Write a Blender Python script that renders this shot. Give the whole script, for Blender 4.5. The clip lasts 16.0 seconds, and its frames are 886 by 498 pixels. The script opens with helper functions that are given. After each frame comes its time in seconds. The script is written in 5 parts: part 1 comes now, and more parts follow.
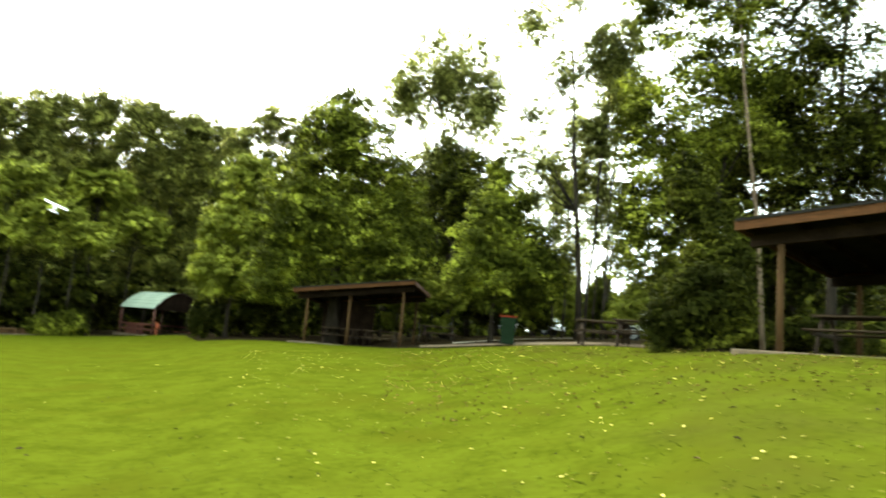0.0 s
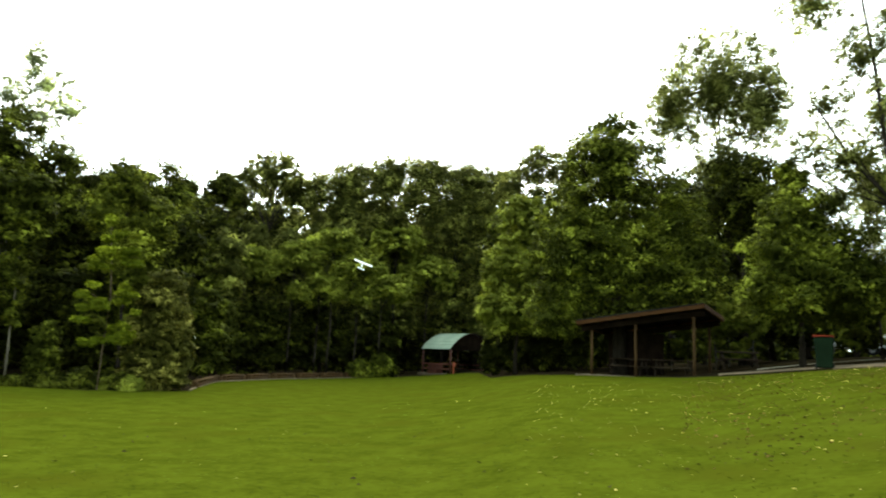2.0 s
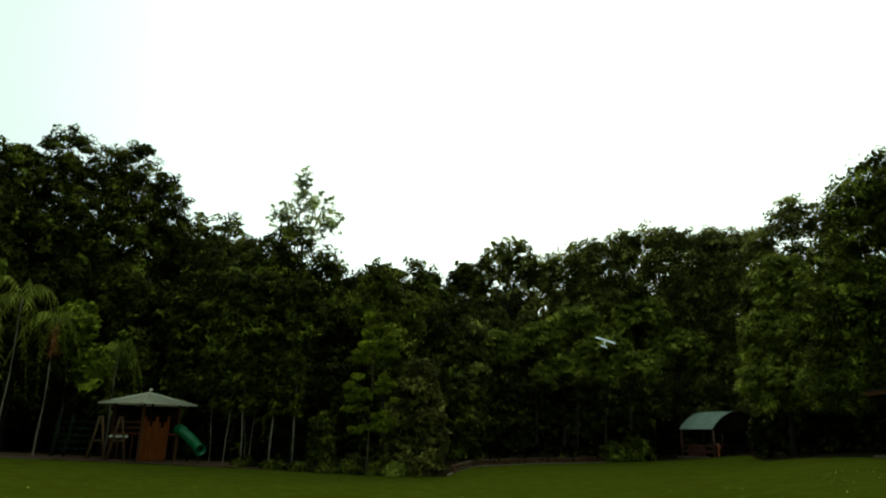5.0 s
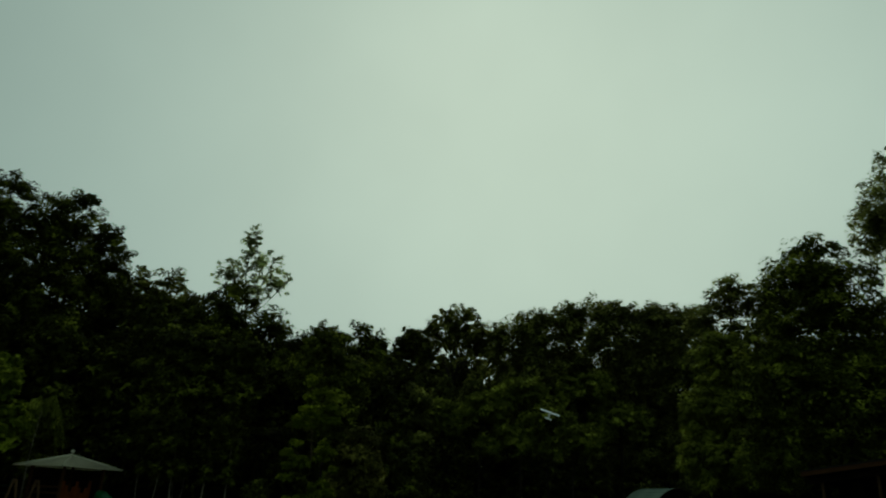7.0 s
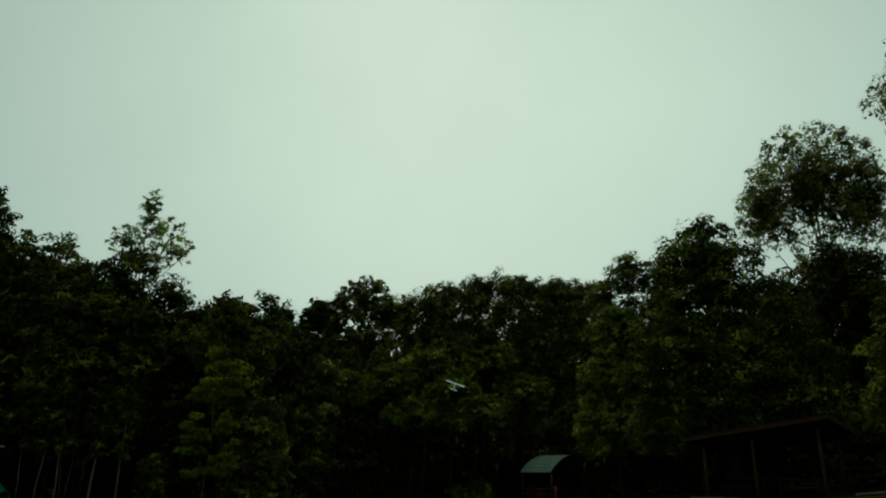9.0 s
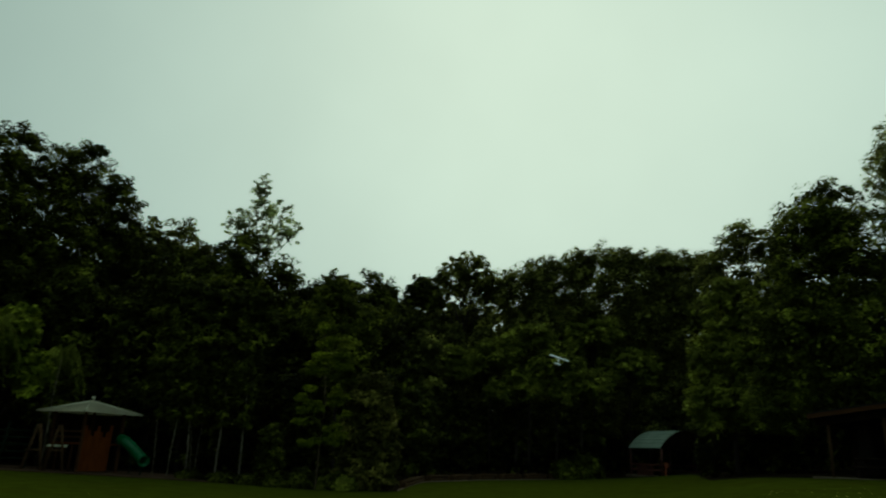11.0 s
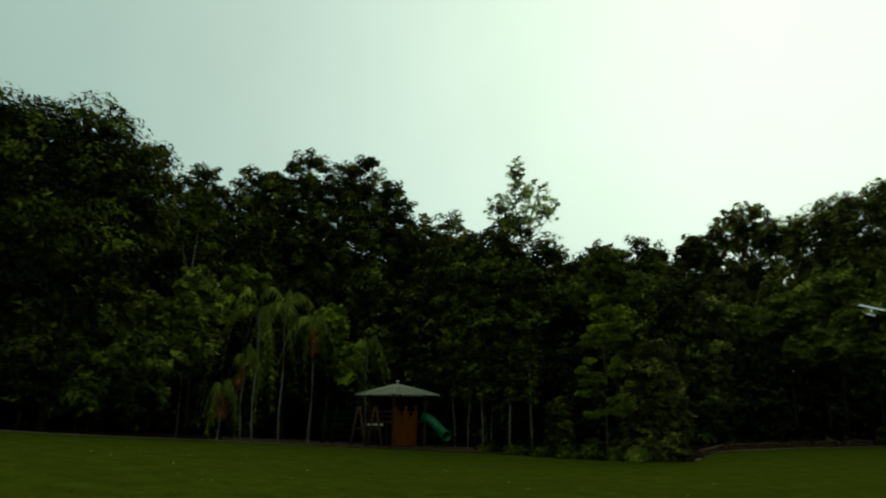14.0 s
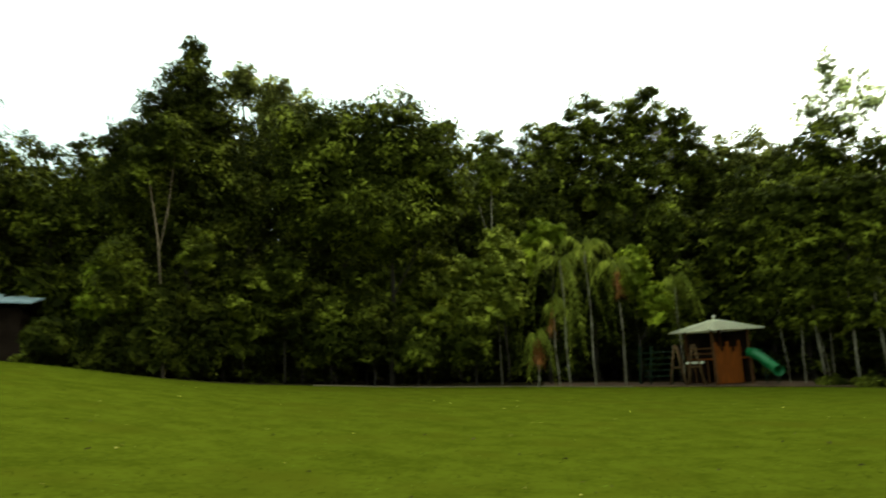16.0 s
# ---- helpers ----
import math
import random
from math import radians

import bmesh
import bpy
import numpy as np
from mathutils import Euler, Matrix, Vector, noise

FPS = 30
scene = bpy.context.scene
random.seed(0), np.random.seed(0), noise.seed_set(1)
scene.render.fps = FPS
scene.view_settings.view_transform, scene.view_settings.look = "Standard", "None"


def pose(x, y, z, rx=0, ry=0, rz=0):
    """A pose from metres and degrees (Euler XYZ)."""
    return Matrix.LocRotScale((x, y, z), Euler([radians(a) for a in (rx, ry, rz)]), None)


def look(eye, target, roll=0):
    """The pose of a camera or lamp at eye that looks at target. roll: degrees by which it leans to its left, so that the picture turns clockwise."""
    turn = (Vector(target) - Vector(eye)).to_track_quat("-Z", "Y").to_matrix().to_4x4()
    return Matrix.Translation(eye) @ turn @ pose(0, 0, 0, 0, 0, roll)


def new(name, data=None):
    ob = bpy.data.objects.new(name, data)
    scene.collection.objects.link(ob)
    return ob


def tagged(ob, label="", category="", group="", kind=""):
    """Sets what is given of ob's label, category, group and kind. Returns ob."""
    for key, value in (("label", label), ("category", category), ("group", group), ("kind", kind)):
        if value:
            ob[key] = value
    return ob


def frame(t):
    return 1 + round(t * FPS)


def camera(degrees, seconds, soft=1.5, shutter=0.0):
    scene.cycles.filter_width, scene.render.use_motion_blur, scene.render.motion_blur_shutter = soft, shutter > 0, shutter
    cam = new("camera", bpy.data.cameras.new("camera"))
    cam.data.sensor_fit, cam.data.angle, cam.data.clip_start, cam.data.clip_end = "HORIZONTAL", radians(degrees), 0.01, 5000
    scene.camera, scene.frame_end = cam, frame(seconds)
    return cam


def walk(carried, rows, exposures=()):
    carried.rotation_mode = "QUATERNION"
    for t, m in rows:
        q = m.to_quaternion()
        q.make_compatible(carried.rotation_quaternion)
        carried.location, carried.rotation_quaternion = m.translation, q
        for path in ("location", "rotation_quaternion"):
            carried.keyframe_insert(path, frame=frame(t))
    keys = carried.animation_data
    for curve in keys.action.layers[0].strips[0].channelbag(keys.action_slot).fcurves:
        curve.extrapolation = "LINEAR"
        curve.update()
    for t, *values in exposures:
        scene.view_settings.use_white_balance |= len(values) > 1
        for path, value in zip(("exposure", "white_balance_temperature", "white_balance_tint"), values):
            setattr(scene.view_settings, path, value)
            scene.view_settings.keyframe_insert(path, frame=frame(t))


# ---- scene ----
cam = camera(66.3, 16.0, soft=2.0, shutter=0.4)
EYE = 1.6
# seconds, heading (degrees to the left of +y), pitch up, lean
ROWS = [
    (0.0, -0.00, 8.11, 5.00),
    (0.5, 8.82, 9.18, 4.36),
    (1.0, 16.69, 8.94, 6.11),
    (1.5, 19.56, 9.04, 3.62),
    (2.0, 23.41, 9.29, 2.47),
    (2.5, 28.33, 9.92, 2.44),
    (3.0, 32.77, 10.47, 2.05),
    (3.5, 36.84, 10.27, 0.98),
    (4.0, 41.08, 11.02, 0.86),
    (4.2, 42.87, 11.52, 0.86),
    (6.3, 43.61, 20.75, 2.85),
    (6.5, 42.88, 20.49, 3.97),
    (7.0, 39.56, 21.02, 2.69),
    (7.5, 35.63, 20.66, 1.97),
    (8.0, 32.33, 20.02, 1.86),
    (8.2, 31.12, 19.68, 1.10),
    (10.3, 33.65, 17.66, 2.77),
    (10.5, 34.91, 17.37, 2.43),
    (11.0, 40.21, 16.60, 2.43),
    (11.5, 45.12, 15.91, 2.51),
    (12.0, 48.98, 16.41, 1.39),
    (12.5, 51.89, 16.13, -0.06),
    (13.0, 56.67, 14.84, 1.03),
    (13.5, 58.43, 13.59, 1.65),
    (14.0, 62.74, 13.83, 0.51),
    (14.5, 67.09, 13.10, -0.76),
    (15.0, 72.80, 12.33, -1.29),
    (15.5, 80.27, 10.71, -1.10),
    (16.0, 87.72, 9.84, -3.08),
]


def ahead(az, el, d=1.0):
    a, e = radians(az), radians(el)
    return Vector((-math.sin(a) * math.cos(e), math.cos(a) * math.cos(e), math.sin(e))) * d


eye = Vector((0, 0, EYE))
EXPOSURES = [(0.0, 2.92, 6900, 10), (0.5, 2.56, 6800, 10), (1.0, 2.38, 6800, 9), (1.5, 2.12, 6750, 9), (2.0, 1.98, 6700, 8), (3.0, 1.62, 6650, 8), (4.2, 1.22, 6600, 6), (6.3, -1.45, 6280, -10),
             (7.5, -1.42, 6280, -10), (8.2, -1.32, 6280, -10), (10.3, -1.15, 6280, -10), (12.0, -1.08, 6280, -10), (13.0, -0.98, 6300, -10), (13.5, -0.78, 6380, -9),
             (14.0, -0.58, 6480, -8), (14.5, -0.28, 6600, -7), (15.0, 0.15, 6750, -5), (15.5, 0.85, 6950, -2), (16.0, 1.45, 7100, 2)]
walk(cam, [(t, look(eye, eye + ahead(y, p), r)) for t, y, p, r in ROWS], EXPOSURES)

# ---- sky and sun: overcast, brighter towards the sun behind the cloud over the forest ----
SUN_AZ, SUN_EL = 42.0, 42.0
world = bpy.data.worlds.new("overcast_sky")
scene.world = world
world.use_nodes = True
wn, wl = world.node_tree.nodes, world.node_tree.links
wn.clear()


def wmath(op, a, b):
    n = wn.new("ShaderNodeMath")
    n.operation = op
    for i, v in enumerate((a, b)):
        if isinstance(v, (int, float)):
            n.inputs[i].default_value = v
        else:
            wl.new(v, n.inputs[i])
    return n.outputs[0]


def wmix(kind, fac, a, b):
    n = wn.new("ShaderNodeMix")
    n.data_type, n.blend_type = "RGBA", kind
    for i, v in ((0, fac), (6, a), (7, b)):
        if isinstance(v, (int, float)):
            n.inputs[i].default_value = v
        elif isinstance(v, tuple):
            n.inputs[i].default_value = (*v, 1)
        else:
            wl.new(v, n.inputs[i])
    return n.outputs[2]


w_out, w_bg = wn.new("ShaderNodeOutputWorld"), wn.new("ShaderNodeBackground")
w_sky = wn.new("ShaderNodeTexSky")
w_sky.sky_type = "NISHITA"
w_sky.sun_disc = False
w_sky.sun_elevation, w_sky.sun_rotation = radians(SUN_EL), radians(-SUN_AZ)
w_tc = wn.new("ShaderNodeTexCoord")
w_dot = wn.new("ShaderNodeVectorMath")
w_dot.operation = "DOT_PRODUCT"
w_dot.inputs[1].default_value = ahead(SUN_AZ - 12, 30.0)
wl.new(w_tc.outputs["Generated"], w_dot.inputs[0])
# the cloud glows softly round the hidden sun and thins to a dull grey on the far side
w_near = wmath("POWER", wmath("MULTIPLY_ADD", w_dot.outputs["Value"], 0.5), 5.5)
w_near.node.inputs[0].links[0].from_node.inputs[2].default_value = 0.5
w_noise = wn.new("ShaderNodeTexNoise")
w_noise.inputs["Scale"].default_value, w_noise.inputs["Detail"].default_value = 1.7, 4.0
wl.new(w_tc.outputs["Generated"], w_noise.inputs["Vector"])
w_cloud = wmath("MULTIPLY_ADD", w_noise.outputs[0], 0.36)
w_cloud.node.inputs[2].default_value = 0.82
w_tint = wmix("MIX", w_near, (0.74, 0.95, 0.93), (0.97, 1.03, 0.90))
w_haze = wmix("MIX", 0.94, wmix("MULTIPLY", 1.0, w_sky.outputs[0], (0.1, 0.1, 0.1)), w_tint)
w_level = wmath("MULTIPLY_ADD", w_near, 1.02)
w_level.node.inputs[2].default_value = 0.6
wl.new(w_haze, w_bg.inputs[0])
wl.new(wmath("MULTIPLY", w_level, w_cloud), w_bg.inputs[1])
wl.new(w_bg.outputs[0], w_out.inputs[0])
sun = new("sun", bpy.data.lights.new("sun", "SUN"))
sun.data.energy, sun.data.angle, sun.data.color = 0.5, radians(30), (1.0, 0.97, 0.9)
sun.matrix_world = look(ahead(SUN_AZ, SUN_EL, 50), (0, 0, 0))


# ---- materials ----
def node(mat, kind, **inputs):
    n = mat.node_tree.nodes.new(kind)
    for key, value in inputs.items():
        n.inputs[key.replace("_", " ")].default_value = value
    return n


def surface(name, dark, light, scale=4.0, rough=0.8, bump=0.3, fine=40.0, metal=0.0, stain=None, stretch=(1, 1, 1), spread=0.12, grain=0.5):
    """Two colours mixed by noise at two scales, per-piece variation, fine relief and optional stains."""
    m = bpy.data.materials.new(name)
    m.use_nodes = True
    links = m.node_tree.links
    bsdf = m.node_tree.nodes["Principled BSDF"]
    bsdf.inputs["Roughness"].default_value, bsdf.inputs["Metallic"].default_value = rough, metal
    if rough > 0.99:
        bsdf.inputs["Specular IOR Level"].default_value = 0.0
    elif rough > 0.95:
        bsdf.inputs["Specular IOR Level"].default_value = 0.03
    elif rough > 0.85:
        bsdf.inputs["Specular IOR Level"].default_value = 0.15
    tc = node(m, "ShaderNodeTexCoord")
    mp = node(m, "ShaderNodeMapping", Scale=stretch)
    links.new(tc.outputs["Object"], mp.inputs[0])
    big, small = node(m, "ShaderNodeTexNoise", Scale=scale, Detail=5.0), node(m, "ShaderNodeTexNoise", Scale=fine, Detail=3.0)
    for n in (big, small):
        links.new(mp.outputs[0], n.inputs["Vector"])
    info = node(m, "ShaderNodeObjectInfo")
    add = node(m, "ShaderNodeMath")
    add.operation = "MULTIPLY_ADD"
    links.new(small.outputs[0], add.inputs[0])
    add.inputs[1].default_value = grain
    links.new(big.outputs[0], add.inputs[2])
    ramp = node(m, "ShaderNodeValToRGB")
    ramp.color_ramp.elements[0].position, ramp.color_ramp.elements[0].color = min(0.55 + (grain - 0.5) * 0.4, 0.7), (*dark, 1)
    ramp.color_ramp.elements[1].position, ramp.color_ramp.elements[1].color = min(0.95 + (grain - 0.5) * 0.3, 1.0), (*light, 1)
    links.new(add.outputs[0], ramp.inputs[0])
    hsv = node(m, "ShaderNodeHueSaturation")
    var = node(m, "ShaderNodeMapRange")
    var.inputs["To Min"].default_value, var.inputs["To Max"].default_value = 1 - spread, 1 + spread
    links.new(info.outputs["Random"], var.inputs[0])
    links.new(var.outputs[0], hsv.inputs["Value"])
    links.new(ramp.outputs[0], hsv.inputs["Color"])
    last = hsv.outputs[0]
    if stain:
        st = node(m, "ShaderNodeTexNoise", Scale=scale * 0.35, Detail=6.0)
        links.new(tc.outputs["Object"], st.inputs["Vector"])
        sr = node(m, "ShaderNodeValToRGB")
        sr.color_ramp.elements[0].position, sr.color_ramp.elements[1].position = 0.52, 0.7
        links.new(st.outputs[0], sr.inputs[0])
        mix = node(m, "ShaderNodeMix")
        mix.data_type = "RGBA"
        mix.inputs[7].default_value = (*stain, 1)
        links.new(sr.outputs[0], mix.inputs[0])
        links.new(last, mix.inputs[6])
        last = mix.outputs[2]
    links.new(last, bsdf.inputs["Base Color"])
    bp = node(m, "ShaderNodeBump", Strength=bump, Distance=0.02)
    links.new(small.outputs[0], bp.inputs["Height"])
    links.new(bp.outputs[0], bsdf.inputs["Normal"])
    return m


def foliage(name, dark, light, gloss=0.7, sheer=0.18, even=0.8):
    """Leaves: colour varies leaf by leaf and, as lit sprays over shaded gaps, in patches over the crown; some light
    passes through.
    """
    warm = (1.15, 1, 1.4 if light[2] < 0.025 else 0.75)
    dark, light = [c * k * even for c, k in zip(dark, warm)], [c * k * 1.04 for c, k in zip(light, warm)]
    m = bpy.data.materials.new(name)
    m.use_nodes = True
    links = m.node_tree.links
    bsdf = m.node_tree.nodes["Principled BSDF"]
    out = m.node_tree.nodes["Material Output"]
    bsdf.inputs["Roughness"].default_value, bsdf.inputs["Specular IOR Level"].default_value = gloss, 0.02
    geo, tc = node(m, "ShaderNodeNewGeometry"), node(m, "ShaderNodeTexCoord")
    patch = node(m, "ShaderNodeTexNoise", Scale=0.85, Detail=2.0)
    links.new(tc.outputs["Object"], patch.inputs["Vector"])
    mad = node(m, "ShaderNodeMath")
    mad.operation = "MULTIPLY_ADD"
    links.new(geo.outputs["Random Per Island"], mad.inputs[0])
    mad.inputs[1].default_value = 0.22
    links.new(patch.outputs[0], mad.inputs[2])
    # dark end deepened and light end doubled: shaded gaps and lit sprays in colour
    ramp = node(m, "ShaderNodeValToRGB")
    ramp.color_ramp.elements[0].position, ramp.color_ramp.elements[0].color = 0.50, (*dark, 1)
    ramp.color_ramp.elements[1].position, ramp.color_ramp.elements[1].color = 0.79, (*(c * 2.0 for c in light), 1)
    middle = ramp.color_ramp.elements.new(0.655)
    middle.color = (*(a + (c - a) * 0.36 for a, c in zip(dark, light)), 1)
    links.new(mad.outputs[0], ramp.inputs[0])
    links.new(ramp.outputs[0], bsdf.inputs["Base Color"])
    tr = node(m, "ShaderNodeBsdfTranslucent")
    links.new(ramp.outputs[0], tr.inputs[0])
    mix = node(m, "ShaderNodeMixShader", Fac=sheer)
    links.new(bsdf.outputs[0], mix.inputs[1])
    links.new(tr.outputs[0], mix.inputs[2])
    links.new(mix.outputs[0], out.inputs[0])
    return m


# dark leaf; on undergrowth and lawn-edge shrubs it also carries the shade
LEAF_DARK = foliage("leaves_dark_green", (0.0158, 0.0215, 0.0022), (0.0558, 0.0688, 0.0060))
LEAF_MID = foliage("leaves_mid_green", (0.0266, 0.0359, 0.0032), (0.0920, 0.1154, 0.0090))
LEAF_LIGHT = foliage("leaves_light_green", (0.0483, 0.0654, 0.0054), (0.1534, 0.1866, 0.0158))
LEAF_FRESH = foliage("leaves_fresh_green", (0.0540, 0.0791, 0.0040), (0.1655, 0.2150, 0.0130), even=1.5)
# grey-green leaf, lightened as well for haze over the far forest
LEAF_GREY_HAZED = foliage("leaves_grey_green_hazed", (0.0628, 0.0771, 0.0243), (0.1881, 0.2185, 0.0618), 0.7, 0.5)
LEAF_OLIVE = foliage("leaves_olive", (0.0431, 0.0507, 0.0062), (0.1225, 0.1266, 0.0185))
LEAF_SUN = foliage("leaves_sunny_green", (0.0465, 0.0623, 0.0050), (0.1570, 0.1913, 0.0149))
LEAF_UNDER = foliage("leaves_yellow_green", (0.0612, 0.0791, 0.0074), (0.1754, 0.2150, 0.0204), even=1.5)
LEAF_SPRAY = foliage("leaves_bright_green", (0.0611, 0.0861, 0.0040), (0.1875, 0.2337, 0.0126), even=1.5)
LEAF_CANOPY = foliage("leaves_canopy_green", (0.0377, 0.0520, 0.0045), (0.1306, 0.1650, 0.0129))
LEAF_PALE = foliage("leaves_pale_thin", (0.0866, 0.1075, 0.0363), (0.2188, 0.2580, 0.0929), 0.7, 0.65)
# pale gum leaf, some haze put into its colour
LEAF_TOP = foliage("leaves_pale_feathery", (0.16, 0.21, 0.12), (0.34, 0.42, 0.22), 0.7, 0.6)
# near-black boards: the shade under the roofs is put into this colour
SHADE_BOARDS = surface("shade_dark_boards", (0.010, 0.006, 0.004), (0.024, 0.015, 0.010), 2, 0.97, 0.3, 20)
FROND_DEAD = foliage("dead_frond", (0.12, 0.05, 0.02), (0.30, 0.14, 0.06), 0.8, 0.2)
LITTER_PALE = foliage("dry_leaf_pale", (0.20, 0.20, 0.05), (0.45, 0.42, 0.17), 0.6, 0.2)
LITTER_DARK = foliage("dry_leaf_dark", (0.02, 0.014, 0.008), (0.06, 0.04, 0.02), 0.8, 0.1)
LITTER_BROWN = foliage("dry_leaf_brown", (0.05, 0.036, 0.008), (0.11, 0.075, 0.018), 0.8, 0.2)
BARK = surface("bark_brown", (0.016, 0.012, 0.008), (0.044, 0.034, 0.024), 3, 0.9, 0.8, 30, stretch=(3, 3, 0.5))
BARK_PALM = surface("bark_palm", (0.13, 0.108, 0.072), (0.29, 0.25, 0.175), 2, 0.9, 0.4, 25, stretch=(3, 3, 0.6))
BARK_TAN = surface("bark_tan", (0.085, 0.058, 0.034), (0.19, 0.135, 0.085), 2, 0.88, 0.4, 25, stretch=(3, 3, 0.6))
BARK_PALE = surface("bark_pale_grey", (0.048, 0.042, 0.032), (0.125, 0.112, 0.088), 2, 0.85, 0.4, 25, stretch=(3, 3, 0.6))
LAWN = surface("lawn_grass", (0.0365, 0.0450, 0.0032), (0.0565, 0.0685, 0.0052), 1.6, 1.0, 0.05, 9, stain=(0.0490, 0.0545, 0.0042), grain=0.7)


def worn_lawn(m, dry):
    """Dry, trodden turf in drifts on the picnic side of the lawn."""
    links, bsdf = m.node_tree.links, m.node_tree.nodes["Principled BSDF"]
    tc = node(m, "ShaderNodeTexCoord")
    drift = node(m, "ShaderNodeTexNoise", Scale=0.45, Detail=7.0, Roughness=0.65)
    links.new(tc.outputs["Object"], drift.inputs["Vector"])
    xyz = node(m, "ShaderNodeSeparateXYZ")
    links.new(tc.outputs["Object"], xyz.inputs[0])
    east = node(m, "ShaderNodeMapRange", From_Min=-3.0, From_Max=8.0, To_Min=-0.25, To_Max=0.12)
    links.new(xyz.outputs["X"], east.inputs[0])
    total = node(m, "ShaderNodeMath")
    links.new(drift.outputs[0], total.inputs[0])
    links.new(east.outputs[0], total.inputs[1])
    amount = node(m, "ShaderNodeMapRange", From_Min=0.42, From_Max=0.75, To_Min=0.0, To_Max=0.75)
    links.new(total.outputs[0], amount.inputs[0])
    mix = node(m, "ShaderNodeMix")
    mix.data_type = "RGBA"
    links.new(amount.outputs[0], mix.inputs[0])
    links.new(bsdf.inputs["Base Color"].links[0].from_socket, mix.inputs[6])
    mix.inputs[7].default_value = (*dry, 1)
    links.new(mix.outputs[2], bsdf.inputs["Base Color"])


worn_lawn(LAWN, (0.040, 0.037, 0.0070))
# brown litter, its colour darkened for the shade under the forest edge
LITTER_SHADED = surface("leaf_litter_shaded", (0.010, 0.0075, 0.004), (0.026, 0.0195, 0.010), 0.8, 1.0, 0.9, 14)
TIMBER_BROWN = surface("timber_stained_brown", (0.047, 0.0185, 0.006), (0.088, 0.036, 0.012), 3, 0.9, 0.4, 50, stretch=(1, 1, 6))
TIMBER_POST = surface("timber_post_weathered", (0.046, 0.024, 0.009), (0.098, 0.053, 0.021), 3, 0.9, 0.5, 40, stretch=(4, 4, 0.7))
TIMBER_GREY = surface("timber_grey", (0.030, 0.0185, 0.0105), (0.068, 0.046, 0.028), 3, 0.9, 0.5, 40, stretch=(0.6, 4, 4))
TIMBER_LEG = surface("timber_dark_leg", (0.022, 0.014, 0.009), (0.050, 0.034, 0.022), 3, 0.9, 0.5, 40, stretch=(4, 4, 0.7))
TIMBER_ORANGE = surface("timber_orange_cedar", (0.092, 0.021, 0.002), (0.185, 0.044, 0.004), 3, 0.92, 0.3, 40, stretch=(5, 5, 0.6))
SLAB = surface("concrete_slab", (0.088, 0.064, 0.040), (0.16, 0.122, 0.08), 1.5, 0.95, 0.4, 40, stain=(0.07, 0.05, 0.034))
ROOF_DARK = surface("roof_sheet_dark", (0.010, 0.009, 0.008), (0.022, 0.020, 0.017), 1, 0.96, 0.2, 20)
ROOF_GREEN = surface("roof_sheet_pale_green", (0.25, 0.32, 0.25), (0.35, 0.42, 0.33), 1, 0.6, 0.15, 12, stain=(0.23, 0.29, 0.22))
ROOF_CREAM = surface("roof_sheet_cream_green", (0.50, 0.48, 0.33), (0.66, 0.62, 0.44), 1, 0.6, 0.2, 12, stain=(0.46, 0.44, 0.32))
ROOF_BLUE = surface("roof_sheet_blue_grey", (0.20, 0.27, 0.30), (0.32, 0.40, 0.44), 1, 0.45, 0.15, 12)
PLASTIC_GREEN = surface("plastic_green", (0.001, 0.090, 0.024), (0.004, 0.150, 0.042), 2, 0.4, 0.05, 30)
BIN_GREEN = surface("bin_plastic_dark_green", (0.005, 0.014, 0.005), (0.009, 0.022, 0.009), 2, 0.92, 0.1, 30)
BIN_RED = surface("bin_lid_red", (0.16, 0.018, 0.006), (0.26, 0.035, 0.012), 2, 0.9, 0.1, 30)
METAL_GREY = surface("galvanised_metal", (0.30, 0.31, 0.32), (0.48, 0.49, 0.50), 3, 0.45, 0.15, 30, metal=0.6)
PAINT_RED = surface("paint_red_brown", (0.062, 0.015, 0.008), (0.115, 0.030, 0.014), 2, 0.7, 0.2, 30)
PAINT_ORANGE = surface("paint_orange_red", (0.30, 0.06, 0.02), (0.42, 0.10, 0.035), 2, 0.5, 0.2, 30)
FOAM_WHITE = surface("foam_white", (0.78, 0.78, 0.78), (0.86, 0.86, 0.85), 4, 0.5, 0.1, 60)
CAR_WHITE = surface("car_paint_white", (0.72, 0.73, 0.74), (0.82, 0.82, 0.82), 2, 0.25, 0.02, 20)
GLASS_DARK = surface("car_glass_dark", (0.01, 0.012, 0.014), (0.02, 0.024, 0.028), 2, 0.08, 0.0, 20)
RUBBER = surface("rubber_black", (0.012, 0.012, 0.012), (0.03, 0.03, 0.03), 4, 0.9, 0.3, 60)
GRAVEL = surface("gravel_pale", (0.22, 0.20, 0.16), (0.38, 0.35, 0.29), 1.2, 0.95, 0.6, 30)
PATH_SOIL = surface("path_soil_brown", (0.10, 0.070, 0.042), (0.20, 0.145, 0.09), 1.2, 0.95, 0.6, 25)
BARK_CHIP = surface("play_bark_chip", (0.040, 0.022, 0.012), (0.095, 0.052, 0.028), 1.2, 0.95, 0.9, 20)


# ---- building helpers ----
def part(name, bm, material, parent=None, label=""):
    me = bpy.data.meshes.new(name)
    bm.to_mesh(me)
    bm.free()
    me.materials.append(material)
    ob = new(name, me)
    if parent:
        ob.parent = parent
    if label:
        ob["label"] = label
    return ob


